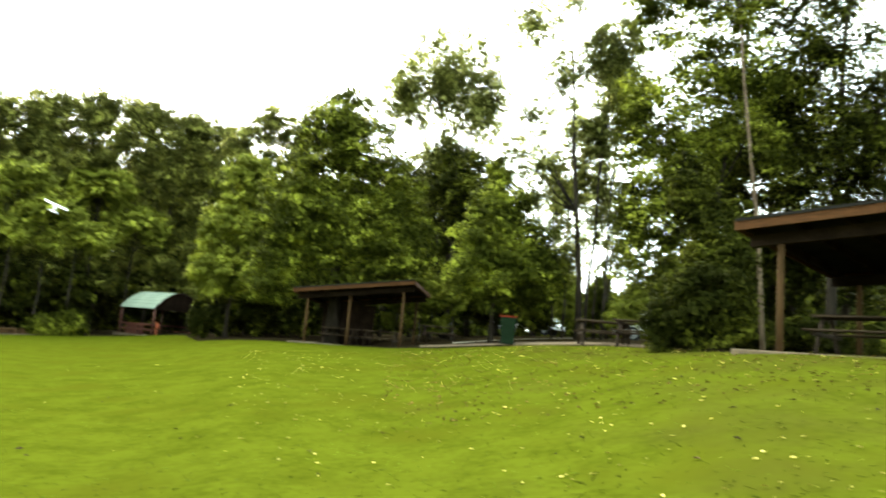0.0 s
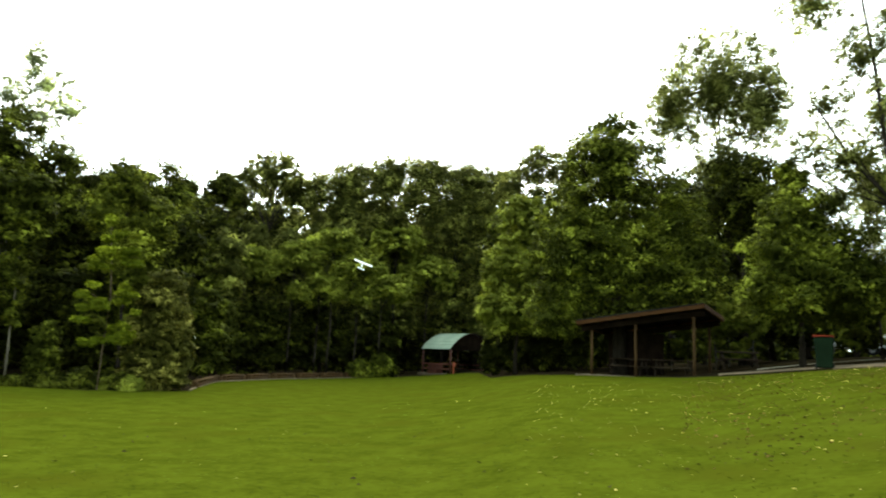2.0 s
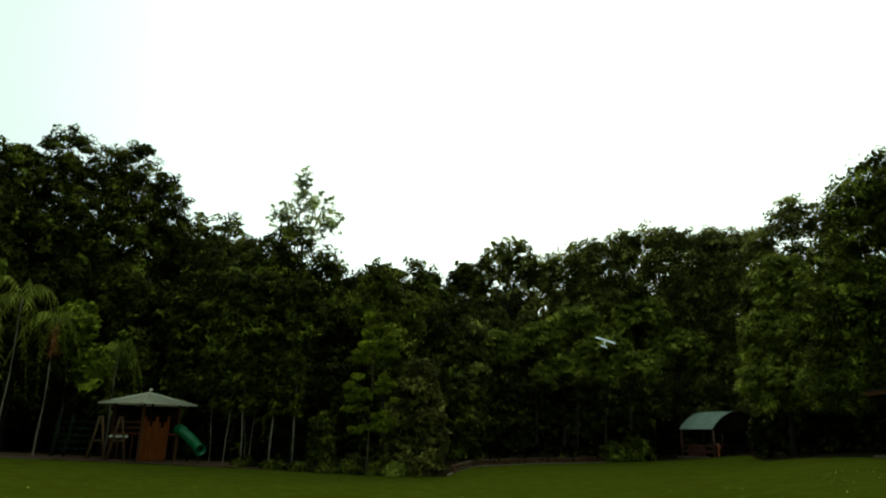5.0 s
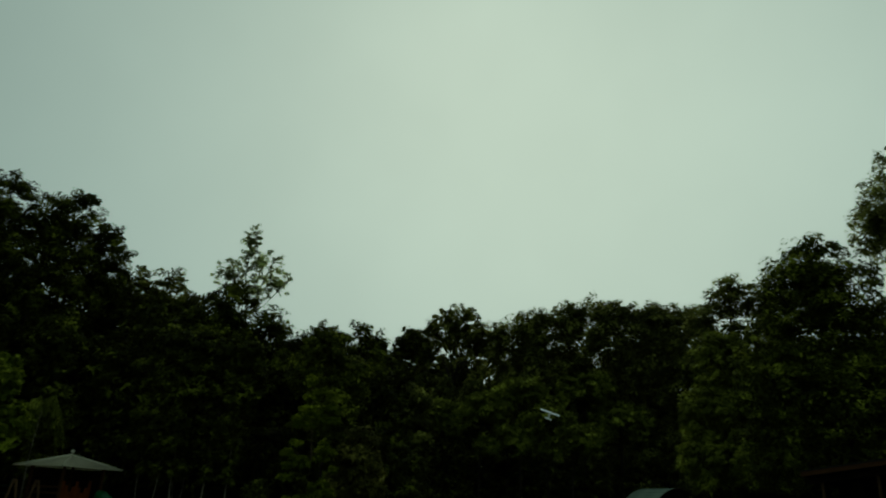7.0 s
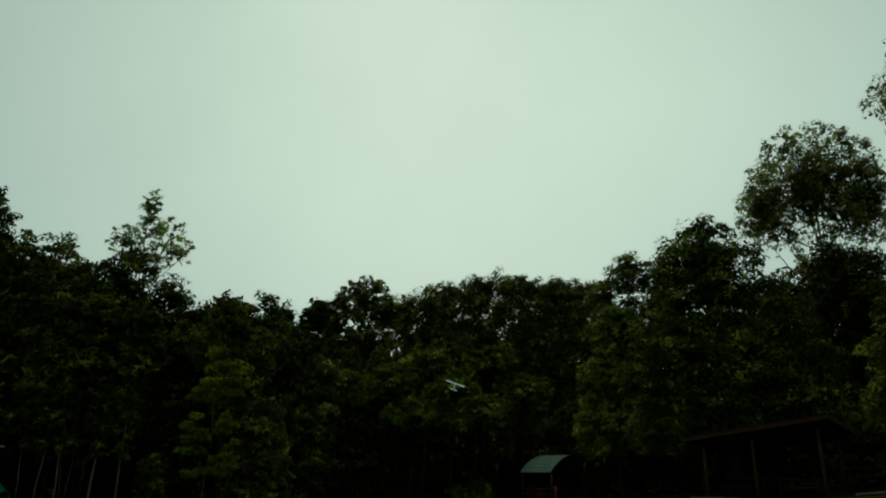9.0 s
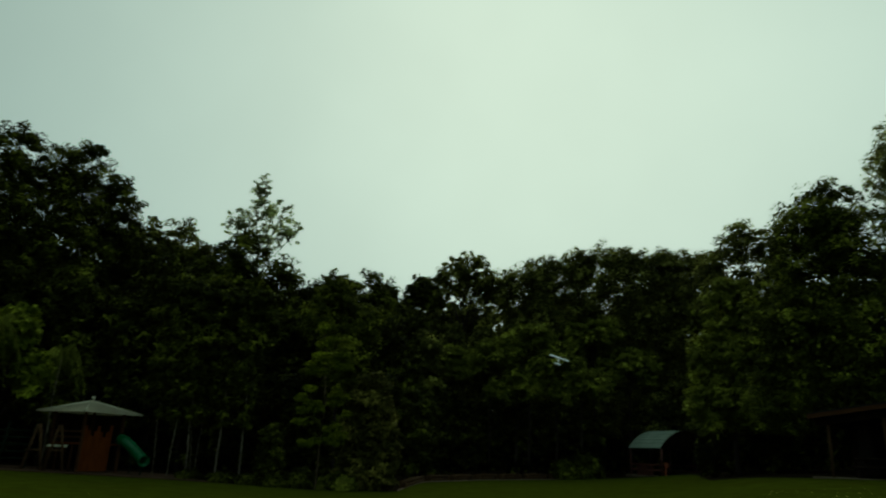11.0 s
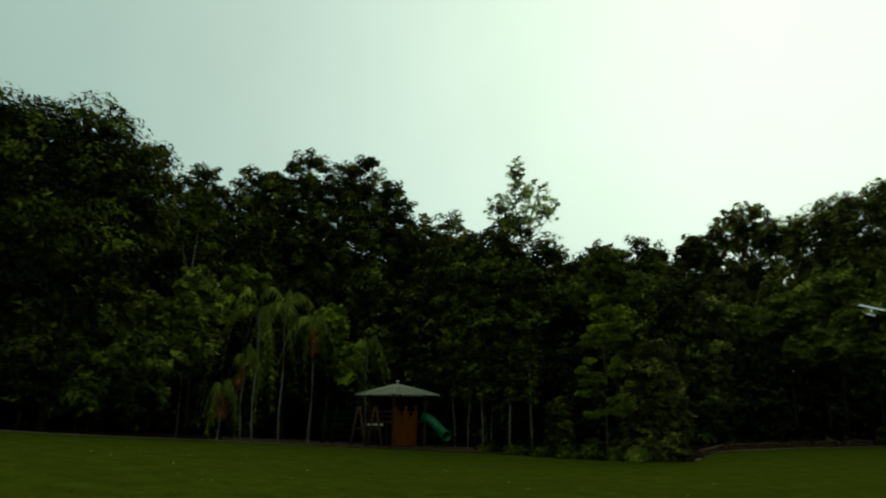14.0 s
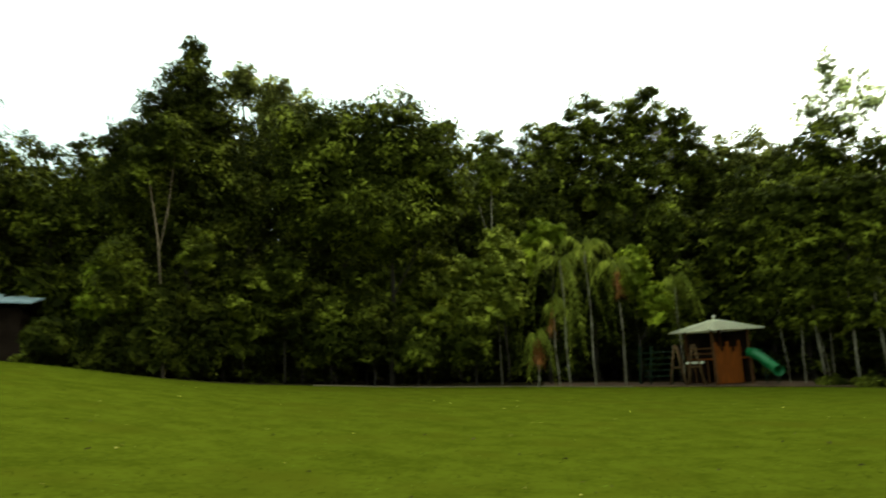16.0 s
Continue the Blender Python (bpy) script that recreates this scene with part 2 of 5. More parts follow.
def raw(name, verts, faces, material, parent=None, smooth=False):
    me = bpy.data.meshes.new(name)
    me.from_pydata(verts, [], faces)
    me.materials.append(material)
    if smooth:
        me.polygons.foreach_set("use_smooth", [True] * len(me.polygons))
    ob = new(name, me)
    if parent:
        ob.parent = parent
    return ob


def box(bm, x0, y0, z0, x1, y1, z1, m=None, bevel=0.012):
    r = bmesh.ops.create_cube(bm, size=1.0, matrix=Matrix.Translation(((x0 + x1) / 2, (y0 + y1) / 2, (z0 + z1) / 2)) @ Matrix.Diagonal((x1 - x0, y1 - y0, z1 - z0, 1)))
    vs = r["verts"]
    if bevel:
        es = list({e for v in vs for e in v.link_edges})
        vs = list({v for v in bmesh.ops.bevel(bm, geom=es, offset=bevel, segments=1, affect="EDGES")["verts"]} | {v for v in vs if v.is_valid})
    if m is not None:
        bmesh.ops.transform(bm, matrix=m, verts=vs)
    return bm


def tube(bm, pts, radii, sides=8):
    """A tapered tube along points."""
    rings = []
    for i, p in enumerate(pts):
        a = Vector(pts[max(i - 1, 0)])
        b = Vector(pts[min(i + 1, len(pts) - 1)])
        q = (b - a).to_track_quat("Z", "Y")
        rings.append([bm.verts.new(Vector(p) + q @ Vector((math.cos(k * math.tau / sides), math.sin(k * math.tau / sides), 0)) * radii[i]) for k in range(sides)])
    for r0, r1 in zip(rings, rings[1:]):
        for k in range(sides):
            f = bm.faces.new((r0[k], r0[(k + 1) % sides], r1[(k + 1) % sides], r1[k]))
            f.smooth = True
    bm.faces.new(rings[-1])
    bm.faces.new(list(reversed(rings[0])))
    return bm


def thing(name, m, label, category, group=""):
    ob = new(name)
    ob.empty_display_size = 0.2
    ob.matrix_world = m
    return tagged(ob, label, category, group)


# ---- ground: the lawn rises to its edge; its distance and level by heading ----
EDGE = [(-180, 30, 0.6), (-70, 20, 2.0), (-40, 13.2, 2.12), (-33, 13.2, 2.12), (-25, 13.4, 2.06), (-15, 19, 2.08), (-5, 23.5, 1.82), (3, 27.4, 1.24), (10, 30, 1.26), (13.5, 31.5, 1.33), (16.5, 35, 1.28), (19, 37, 1.02), (20.2, 54, 0.5),
        (22, 56, 0.35), (29, 54, -0.05), (36, 49, -0.2), (41, 42, -0.3), (43, 31.5, -0.15), (50, 30, -0.15), (57, 33, -0.15), (65, 34.5, -0.02), (72, 34.5, 0.1),
        (80, 33, 0.45), (92, 29, 0.85), (100, 26.5, 1.25), (106, 25, 1.4), (114, 25, 2.0), (121, 26, 2.7), (135, 27, 2.9), (180, 30, 0.6)]
E_AZ, E_D, E_H = (np.array(c, float) for c in zip(*EDGE))


def edge(az):
    return float(np.interp(az, E_AZ, E_D)), float(np.interp(az, E_AZ, E_H))


def terrain_grid():
    """Levels on a grid of heading by distance, smoothed so that the lawn has no creases."""
    az, d = np.arange(-180, 180, 1.0), np.arange(0, 141, 1.0)
    D, H = np.interp(az, E_AZ, E_D)[:, None], np.interp(az, E_AZ, E_H)[:, None]
    u = np.minimum(d[None, :] / D, 1.0)
    start = D + np.interp(az, [-60, -20.5, -19, 0.5, 2, 14], [6, 6, 0.3, 0.3, 5, 5])[:, None]
    slope = np.interp(az, [-90, -60, 13, 16], [0, 0.05, 0.05, 0])[:, None]
    z = H * (u * u * (3 - 2 * u) * 0.35 + u * 0.65) + slope * np.clip(d[None, :] - start, 0, 18)
    for _ in range(34):
        z = (np.roll(z, 1, 0) + 2 * z + np.roll(z, -1, 0)) / 4
    for _ in range(3):
        z[:, 1:-1] = (z[:, :-2] + 2 * z[:, 1:-1] + z[:, 2:]) / 4
    return z


TERRAIN = terrain_grid()


def levels(az, d):
    a = (np.asarray(az, float) + 180) % 360
    r = np.clip(np.asarray(d, float), 0, 139.9)
    i, k = np.floor(a).astype(int) % 360, np.floor(r).astype(int)
    fa, fr = a - np.floor(a), r - k
    i1 = (i + 1) % 360
    return (TERRAIN[i, k] * (1 - fr) + TERRAIN[i, k + 1] * fr) * (1 - fa) + (TERRAIN[i1, k] * (1 - fr) + TERRAIN[i1, k + 1] * fr) * fa


def level(az, d):
    return float(levels(az, d))


def spot(az, d, dz=0.0):
    return Vector((*ahead(az, 0, d).xy, level(az, d) + dz))


def build_ground():
    steps, rings = 360, [0.02, 0.06, 0.1, 0.15, 0.2, 0.25, 0.3, 0.36, 0.42, 0.48, 0.54, 0.6, 0.66, 0.72, 0.78, 0.84, 0.9, 0.95, 1.0, 1.06, 1.15, 1.3, 1.6, 2.2, 3.5, 8, 40, 120]
    verts, faces, mats = [(0, 0, 0)], [], []
    rng = random.Random(3)
    for u in rings:
        for k in range(steps):
            az = -180 + 360 * k / steps
            D, H = edge(az)
            d = D * u + (rng.uniform(-0.25, 0.25) if u == 1.0 else 0)
            z = level(az, d) + 0.003 * noise.noise(Vector((d * math.sin(radians(az)), d * math.cos(radians(az)), 0)) * 0.25) * min(1, u * 2)
            verts.append((*ahead(az, 0, d).xy, z))
    for k in range(steps):
        faces.append((0, 1 + (k + 1) % steps, 1 + k))
        mats.append(0)
    for i in range(len(rings) - 1):
        for k in range(steps):
            a, b = 1 + i * steps + k, 1 + i * steps + (k + 1) % steps
            faces.append((a, b, b + steps, a + steps))
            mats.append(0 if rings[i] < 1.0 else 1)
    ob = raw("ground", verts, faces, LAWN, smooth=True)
    ob.data.materials.append(LITTER_SHADED)
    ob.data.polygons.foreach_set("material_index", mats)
    ob.data.flip_normals()
    ob.data.update()
    tagged(ob, "mown green lawn rising to leaf litter darkened for forest shade", "lawn", kind="structure")


build_ground()


# ---- trees ----
def leaf_cloud(centres, radii, per, size, rng, flat=0.7, droop=0.0, slim=0.5):
    """Leaves as pointed blades on the upper shells of many small clumps. Returns three vertices a leaf."""
    n = len(centres) * per
    c = np.repeat(np.asarray(centres), per, 0)
    r = np.repeat(np.asarray(radii), per)
    v = rng.normal(size=(n, 3))
    under = (v[:, 2] < 0) & (rng.uniform(size=n) < 0.45)
    v[under, 2] *= -1
    v /= np.linalg.norm(v, axis=1)[:, None]
    shell = rng.uniform(0.0, 1.0, n) ** 0.28 * 1.06
    pos = c + v * (r * shell * 0.92)[:, None] * np.array([1, 1, flat])
    tilt = np.repeat(rng.normal(0, 0.36, (len(centres), 2)), per, 0)
    pos[:, 2] += (v[:, 0] * tilt[:, 0] + v[:, 1] * tilt[:, 1]) * r * shell
    pos[:, 2] -= droop * (v[:, 0] ** 2 + v[:, 1] ** 2) * r
    nor = v * 0.85 + np.array([0, 0, 0.6]) + rng.normal(size=(n, 3)) * 0.32
    nor /= np.linalg.norm(nor, axis=1)[:, None]
    axis = np.cross(nor, rng.normal(size=(n, 3)))
    axis /= np.linalg.norm(axis, axis=1)[:, None]
    axis[:, 2] -= 0.25
    side = np.cross(nor, axis)
    L = (size * rng.uniform(0.6, 1.35, n))[:, None]
    base, tip = pos - axis * L * 0.42, pos + axis * L * 0.58
    return np.stack([base + side * L * slim * 0.5, tip, base - side * L * slim * 0.5], 1).reshape(-1, 3)


def leaf_mesh(name, verts, material, parent, corners=3):
    n = len(verts) // corners
    me = bpy.data.meshes.new(name)
    me.vertices.add(n * corners)
    me.vertices.foreach_set("co", verts.astype(np.float32).ravel())
    me.loops.add(n * corners)
    me.loops.foreach_set("vertex_index", np.arange(n * corners, dtype=np.int32))
    me.polygons.add(n)
    me.polygons.foreach_set("loop_start", np.arange(0, n * corners, corners, dtype=np.int32))
    me.update(calc_edges=True)
    me.materials.append(material)
    ob = new(name, me)
    ob.parent = parent
    return ob


SEED = [100]


def tree(label, az, d, lobes, leaf=LEAF_MID, bark=BARK, clumps=60, per=110, size=0.009, clump=0.9, trunk=0.22, lean=(0, 0), sparse=0.0, base=None, name="tree", limbs=7, slim=0.5, flat=0.46, stems=1, group="", core=0.4, ways=()):
    """lobes: (heading, elevation low, elevation high, half width in degrees) of each mass of the crown, all as seen from the lawn, at d metres; ways: lines of (heading, elevation) that the stem and its forks follow, in place of a free trunk."""
    SEED[0] += 1
    clumps, per, size, clump = int(clumps * 1.5), int(per * 1.15), size * 0.74, clump * 0.95
    rng = np.random.default_rng(SEED[0])
    foot = spot(az, d)
    if base is not None:
        foot.z = base
    ob = thing(name, Matrix.Translation(foot), label, "tree" if name != "shrub" else "shrub", group)
    k = math.radians(1) * d
    cs, rs, mass = [], [], []
    for laz, lo, hi, hw in lobes:
        z0, z1 = EYE + d * math.tan(radians(lo)), EYE + d * math.tan(radians(hi))
        c = np.array([*ahead(laz, 0, d).xy, (z0 + z1) / 2]) - np.array(foot)
        rad = np.array([hw * k * 1.12, hw * k * 0.95, (z1 - z0) / 2 * 1.04])
        mass.append((c, rad))
    total = sum(m[1][0] * m[1][2] for m in mass)
    for c, rad in mass:
        n = max(4, int(clumps * rad[0] * rad[2] / total))
        # clumps spread evenly over the crown, most of them on the side open to the lawn
        i = np.arange(n) + 0.5
        z, turn_ = 1 - 2 * i / n, i * 2.399963 + rng.uniform(0, 6.28)
        v = np.stack([np.cos(turn_) * np.sqrt(1 - z * z), np.sin(turn_) * np.sqrt(1 - z * z), z], -1) + rng.normal(size=(n, 3)) * 0.16
        v /= np.linalg.norm(v, axis=1)[:, None]
        away = v @ np.array(ahead(az, 0))
        flip = (away > 0.25) & (rng.uniform(size=n) < 0.5)
        v[flip] -= 2 * away[flip, None] * np.array(ahead(az, 0))
        q = np.where(rng.uniform(size=n) < core, rng.uniform(0.1, 0.7, n), rng.uniform(0.72, 0.97, n))
        rc = clump * rng.uniform(0.55, 1.25, n) * min(1.0, 0.35 * (rad.min() / clump) + 0.3)
        inner = np.maximum(rad[None, :] - rc[:, None] * np.array([0.6, 0.6, 0.45]), rad[None, :] * 0.25)
        cs.append(c + v * inner * q[:, None])
        rs.append(rc)
    cs, rs = np.concatenate(cs), np.concatenate(rs)
    if sparse:
        keep = rng.uniform(size=len(cs)) > sparse
        cs, rs = cs[keep], rs[keep]
    verts = leaf_cloud(cs, rs, per, size * d, rng, flat, 0.22, slim)
    leaf_mesh("crown", verts, leaf, ob)
    # trunk and limbs
    bm = bmesh.new()
    top = max(mass, key=lambda m: m[0][2])
    for j, way in enumerate(ways):
        pts = [Vector((*ahead(a, 0, d).xy, EYE + d * math.tan(radians(e)))) - foot for a, e in way]
        if j == 0:
            pts.insert(0, Vector((0, 0, -0.2)))
        n = len(pts) - 1
        tube(bm, pts, [trunk * (1 if j == 0 else 0.55) * (1 - 0.6 * i / n) for i in range(n + 1)], 9)
    for s in range(0 if ways else stems):
        off = Vector((rng.uniform(-0.5, 0.5), rng.uniform(-0.4, 0.4), 0)) * (s > 0) * 1.6
        tx = Vector(top[0]) + Vector((0, 0, top[1][2] * 0.5)) + off * 0.7
        pts = []
        for i in range(7):
            f = i / 6
            w = Vector((rng.normal(), rng.normal(), 0)) * 0.045 * (0 < i < 6)
            pts.append(off * (1 - f) + Vector((tx.x * f ** 1.3 + lean[0] * f * (1 - f), tx.y * f ** 1.3 + lean[1] * f * (1 - f), -0.15 + (tx.z + 0.15) * f)) + w)
        tube(bm, pts, [trunk * (1.25 if i == 0 else 1) * (1 - 0.82 * i / 6) for i in range(7)], 9)
        order = rng.permutation(len(cs))[:limbs]
        for j in order:
            e = Vector(cs[j])
            i = int(np.clip(np.searchsorted([p.z for p in pts], e.z * 0.82) - 1, 2, 5))
            a = pts[i]
            m1 = a.lerp(e, 0.5) + Vector((0, 0, -0.08 * (e - a).length))
            t0 = trunk * (1 - 0.82 * i / 6) * 0.6
            tube(bm, [a, m1, e], [t0, t0 * 0.6, 0.02], 6)
    part("trunk", bm, bark, ob)
    return ob


# picnic side
tree("tall broad-leaved tree with open glossy crown beside the picnic shelter", -21, 20.6, [(-18.6, 12, 23, 4.6), (-23, 16, 27, 5), (-19.5, 23, 35, 5), (-26, 26, 38, 5), (-16.4, 5, 16, 2.8), (-19, 9, 16, 2.4), (-15.4, 9, 16, 1.5), (-15.8, 17, 24, 2.0), (-16.2, 26, 33, 2.4)], LEAF_CANOPY, BARK, 450, 90, 0.0095, 0.66, 0.09, lean=(0.3, 0), limbs=4, sparse=0.12)
tree("dark broad-leaved tree behind the picnic shelter", -30, 21.5, [(-28.5, 9, 19, 3.4), (-33, 11, 22, 5), (-29, 18, 29, 4.5), (-37, 8, 28, 6), (-26.5, 14, 24, 2.8), (-31.5, 26, 33, 3)], LEAF_DARK, BARK, 330, 90, 0.0095, 0.75, 0.16, sparse=0.1, limbs=5)
tree("slender pale-trunked gum tree with sparse tufts of leaves", -25.7, 18.9, [(-24.0, 25, 34, 3), (-25.8, 15, 20, 1.6), (-23.6, 10, 14, 1.3)], LEAF_MID, BARK_TAN, 60, 80, 0.010, 0.5, 0.068, sparse=0.1, limbs=0, ways=[[(-25.5, 4), (-25.2, 10), (-24.7, 15), (-23.9, 22), (-23.4, 28)]])
tree("dense dark evergreen shrub beside the shelter slab", -21, 15.6, [(-20.8, 1.0, 8.5, 3.0), (-18.2, 1.0, 5.5, 1.8), (-23.6, 1.2, 8, 1.8)], LEAF_DARK, BARK, 100, 100, 0.010, 0.45, 0.05, name="shrub")
tree("tall thin gum tree with sparse high tufts and dark trunk", -11.8, 27, [(-6.4, 24.2, 29, 3.0), (-9.4, 19.5, 25.8, 2.2), (-9, 27, 32, 3.0), (-12.6, 14.5, 20.5, 1.8), (-8.0, 13, 18.8, 2.0), (-11.8, 21.5, 26.5, 1.8), (-7.0, 18, 21.5, 1.8), (-7.4, 9.5, 16, 2.4), (-9.4, 7, 13, 1.8), (-5.6, 14.5, 19, 1.8), (-12.4, 8, 14, 1.5)], LEAF_PALE, BARK, 640, 24, 0.0068, 0.32, 0.13, limbs=7, sparse=0.1, core=0.5)
tree("thin gum sapling with a bare dark stem", -12.2, 26.5, [(-12.2, 16, 21, 1.7), (-13.6, 21.5, 27.5, 2.4)], LEAF_PALE, BARK, 110, 42, 0.009, 0.42, 0.07, limbs=6, sparse=0.2)
tree("thin gum sapling with a bare dark stem", -13.6, 27.5, [(-14.4, 15, 27, 2.5), (-14.2, 8, 15, 1.2)], LEAF_PALE, BARK, 110, 42, 0.009, 0.45, 0.07, limbs=6, sparse=0.25)
tree("thin gum sapling with a bare dark stem", -11.5, 28, [(-11.4, 12, 18, 1.0)], LEAF_GREY_HAZED, BARK, 40, 36, 0.008, 0.4, 0.06, limbs=4, sparse=0.3)
tree("thin gum sapling with a bare dark stem", -13.0, 28.5, [(-12.9, 11, 17, 1.1)], LEAF_GREY_HAZED, BARK, 40, 36, 0.008, 0.4, 0.06, limbs=4, sparse=0.3)
tree("thin gum sapling with a bare dark stem", -9.6, 29, [(-9.3, 11, 17, 1.1)], LEAF_GREY_HAZED, BARK, 44, 36, 0.008, 0.45, 0.055, limbs=4, sparse=0.3)
tree("thin gum tree with scattered small tufts", -14.0, 29.5, [(-14.0, 17, 25, 1.8), (-13.2, 10, 17, 1.5), (-14.8, 6, 11, 1.2)], LEAF_GREY_HAZED, BARK, 150, 30, 0.0066, 0.36, 0.07, limbs=10, sparse=0.15, core=0.5)
tree("thin gum tree with scattered small tufts", -10.4, 30.5, [(-10.2, 10, 17, 1.7), (-11.0, 6, 11, 1.6), (-10.4, 16, 21, 1.3)], LEAF_GREY_HAZED, BARK, 170, 30, 0.0066, 0.36, 0.06, limbs=10, sparse=0.15, core=0.5)
tree("tall gum tree with a rounded open crown", 0.6, 40, [(0.8, 16.6, 26.4, 4.9), (-2.6, 16.6, 23.6, 2.4), (4.4, 17.2, 23.4, 2.2), (0.4, 13.2, 17.6, 3.0)], LEAF_PALE, BARK, 860, 34, 0.0058, 0.46, 0.13, limbs=16, core=0.6, flat=0.6)
tree("dark tree filling the gap behind the conical tree", -0.8, 36, [(-0.8, 9, 17.6, 4)], LEAF_DARK, BARK, 70, 110, 0.0085, 1.0, 0.2)
tree("bushy conical fresh-green tree beside the picnic area", -4.6, 27, [(-4.3, 12.5, 16.4, 1.2), (-4.5, 9.5, 14.4, 2.7), (-4.9, 6.5, 12.0, 4.4), (-5.2, 3.6, 9.4, 5.2), (-8.2, 3.4, 9.6, 2.3)], LEAF_CANOPY, BARK, 250, 105, 0.0085, 0.7, 0.1, limbs=4, core=0.3)
tree("large dense round-headed tree over the picnic shelter", 8.6, 32.4, [(9.2, 11, 20.4, 4.6), (9.4, 15, 20.6, 3.0), (5, 6, 16.5, 3.6), (11.8, 5, 15.5, 4.2), (8, 3.2, 12, 6), (3.5, 4.2, 11.5, 3.4), (13.6, 1.6, 9, 2.4)], LEAF_CANOPY, BARK, 430, 100, 0.0078, 0.8, 0.32)
tree("large-leaved light green tree at the lawn edge", 17.0, 38, [(16.6, 9, 14.4, 2.2), (17.6, 5, 10.5, 2.6), (15.6, 6.5, 11.5, 2.0), (17.4, 2.3, 6.6, 3.3), (15.0, 1.9, 6, 2.2), (18.4, 2.2, 5.2, 1.5)], LEAF_UNDER, BARK, 190, 80, 0.0098, 0.62, 0.12, limbs=4, sparse=0.12, core=0.2)
tree("tall forest tree with a thin dark crown", 15.6, 56, [(15.6, 14, 18.7, 2.0), (17.6, 12, 16.6, 1.6), (13, 13, 18, 2.0)], LEAF_GREY_HAZED, BARK, 120, 60, 0.0062, 0.8, 0.25)
# shaded foot of the tall tree, built as its own tree in dark leaf
tree("lower foliage under the tall tree, its shade put into dark leaves", -22.4, 17.6, [(-22.4, 3, 13.5, 3.0), (-19.4, 2, 9.5, 2.2), (-20.4, 10, 17, 2.0)], LEAF_DARK, BARK, 190, 84, 0.0092, 0.5, 0.08, limbs=3)
tree("yellow-green bush beyond the picnic tables", -15.6, 25, [(-15.6, 2.6, 5.4, 1.4), (-14.6, 2.4, 4.6, 0.9)], LEAF_UNDER, BARK, 40, 80, 0.0075, 0.4, 0.04, name="shrub", limbs=3)
# yellow-green leaf stands for light reaching this growth from the car park
for az, d in [(5.9, 36.5), (4.6, 37.5), (3.4, 36), (1.4, 35), (0.4, 36.5), (-1.2, 35)]:
    tree("young tree with a thin bare stem behind the picnic shelter", az, d, [(az, 2.2, 6.2, 1.3), (az + 0.8, 0.9, 2.6, 0.9)], LEAF_UNDER, BARK_PALE, 44, 66, 0.0072, 0.4, 0.05, limbs=4, sparse=0.2, group="young trees")
# far forest, its haze put into the paler leaf colour
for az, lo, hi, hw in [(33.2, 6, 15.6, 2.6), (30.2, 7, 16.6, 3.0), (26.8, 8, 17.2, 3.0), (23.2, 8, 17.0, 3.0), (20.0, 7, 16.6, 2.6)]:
    tree("tall rainforest tree with a broad flat-topped crown", az, 64, [(az, lo, hi, hw), (az - 1.6, hi - 3.4, hi - 0.3, 1.9), (az + 1.6, hi - 3.4, hi - 0.3, 1.9), (az - 0.3, 0.8, 9, 1.9)], LEAF_GREY_HAZED, BARK, 175, 104, 0.0052, 1.1, 0.14, group="forest trees", core=0.25, limbs=5)
tree("tall forest tree with an open crown, sky showing through", 38.2, 62, [(38.2, 12.0, 16.4, 2.7), (40.6, 11.2, 14.6, 1.6), (36.0, 11.2, 14.8, 1.5)], LEAF_GREY_HAZED, BARK, 330, 40, 0.006, 0.5, 0.2, limbs=12, sparse=0.25, core=0.5)
tree("forest tree with a thin twiggy crown", 42.2, 62, [(42.0, 10.8, 14.0, 1.9)], LEAF_DARK, BARK, 110, 40, 0.006, 0.45, 0.16, limbs=10, sparse=0.35, core=0.5)
tree("dense dark forest tree below the open crowns", 38.6, 68, [(37.4, 5, 12.6, 2.8), (40.2, 5, 12.2, 2.8), (42.8, 4, 11.4, 2.4)], LEAF_GREY_HAZED, BARK, 190, 90, 0.007, 0.9, 0.25)
for az, lo, hi, hw, d, lf in [(46.8, 7, 14.6, 3.2, 54, LEAF_MID), (50.2, 6, 14.0, 3.0, 52, LEAF_DARK), (44, 5, 12.4, 2.6, 58, LEAF_DARK), (38.5, 3, 11.8, 4, 66, LEAF_DARK)]:
    tree("dense forest tree behind the lawn", az, d, [(az, lo, hi, hw), (az + 1.6, hi - 5, hi - 0.8, 1.7), (az - 1.6, hi - 5, hi - 1.0, 1.7)], lf, BARK, 100, 100, 0.0075, 1.1, 0.26, group="forest trees")
for az, lo, hi, hw in [(32.6, 8.3, 10.6, 2.2), (27.4, 8.6, 11.0, 2.8), (30.4, 6.2, 8.4, 2.4), (35.8, 7.0, 9.4, 1.9), (28.4, 5.0, 7.2, 2.0), (33.6, 4.8, 6.9, 1.7), (24.6, 6, 9, 2.0), (39.6, 6.0, 9.0, 1.8)]:
    tree("light green understorey tree in the forest edge", az, 55 if az > 28 else 62.5, [(az, lo, hi, hw), (az + 1.5, lo - 0.8, hi - 0.9, 1.2), (az - 1.4, lo - 0.5, hi - 0.6, 1.1)], LEAF_UNDER, BARK, 84, 78, 0.0072, 0.8, 0.1, flat=0.36, limbs=3, group="understorey trees")
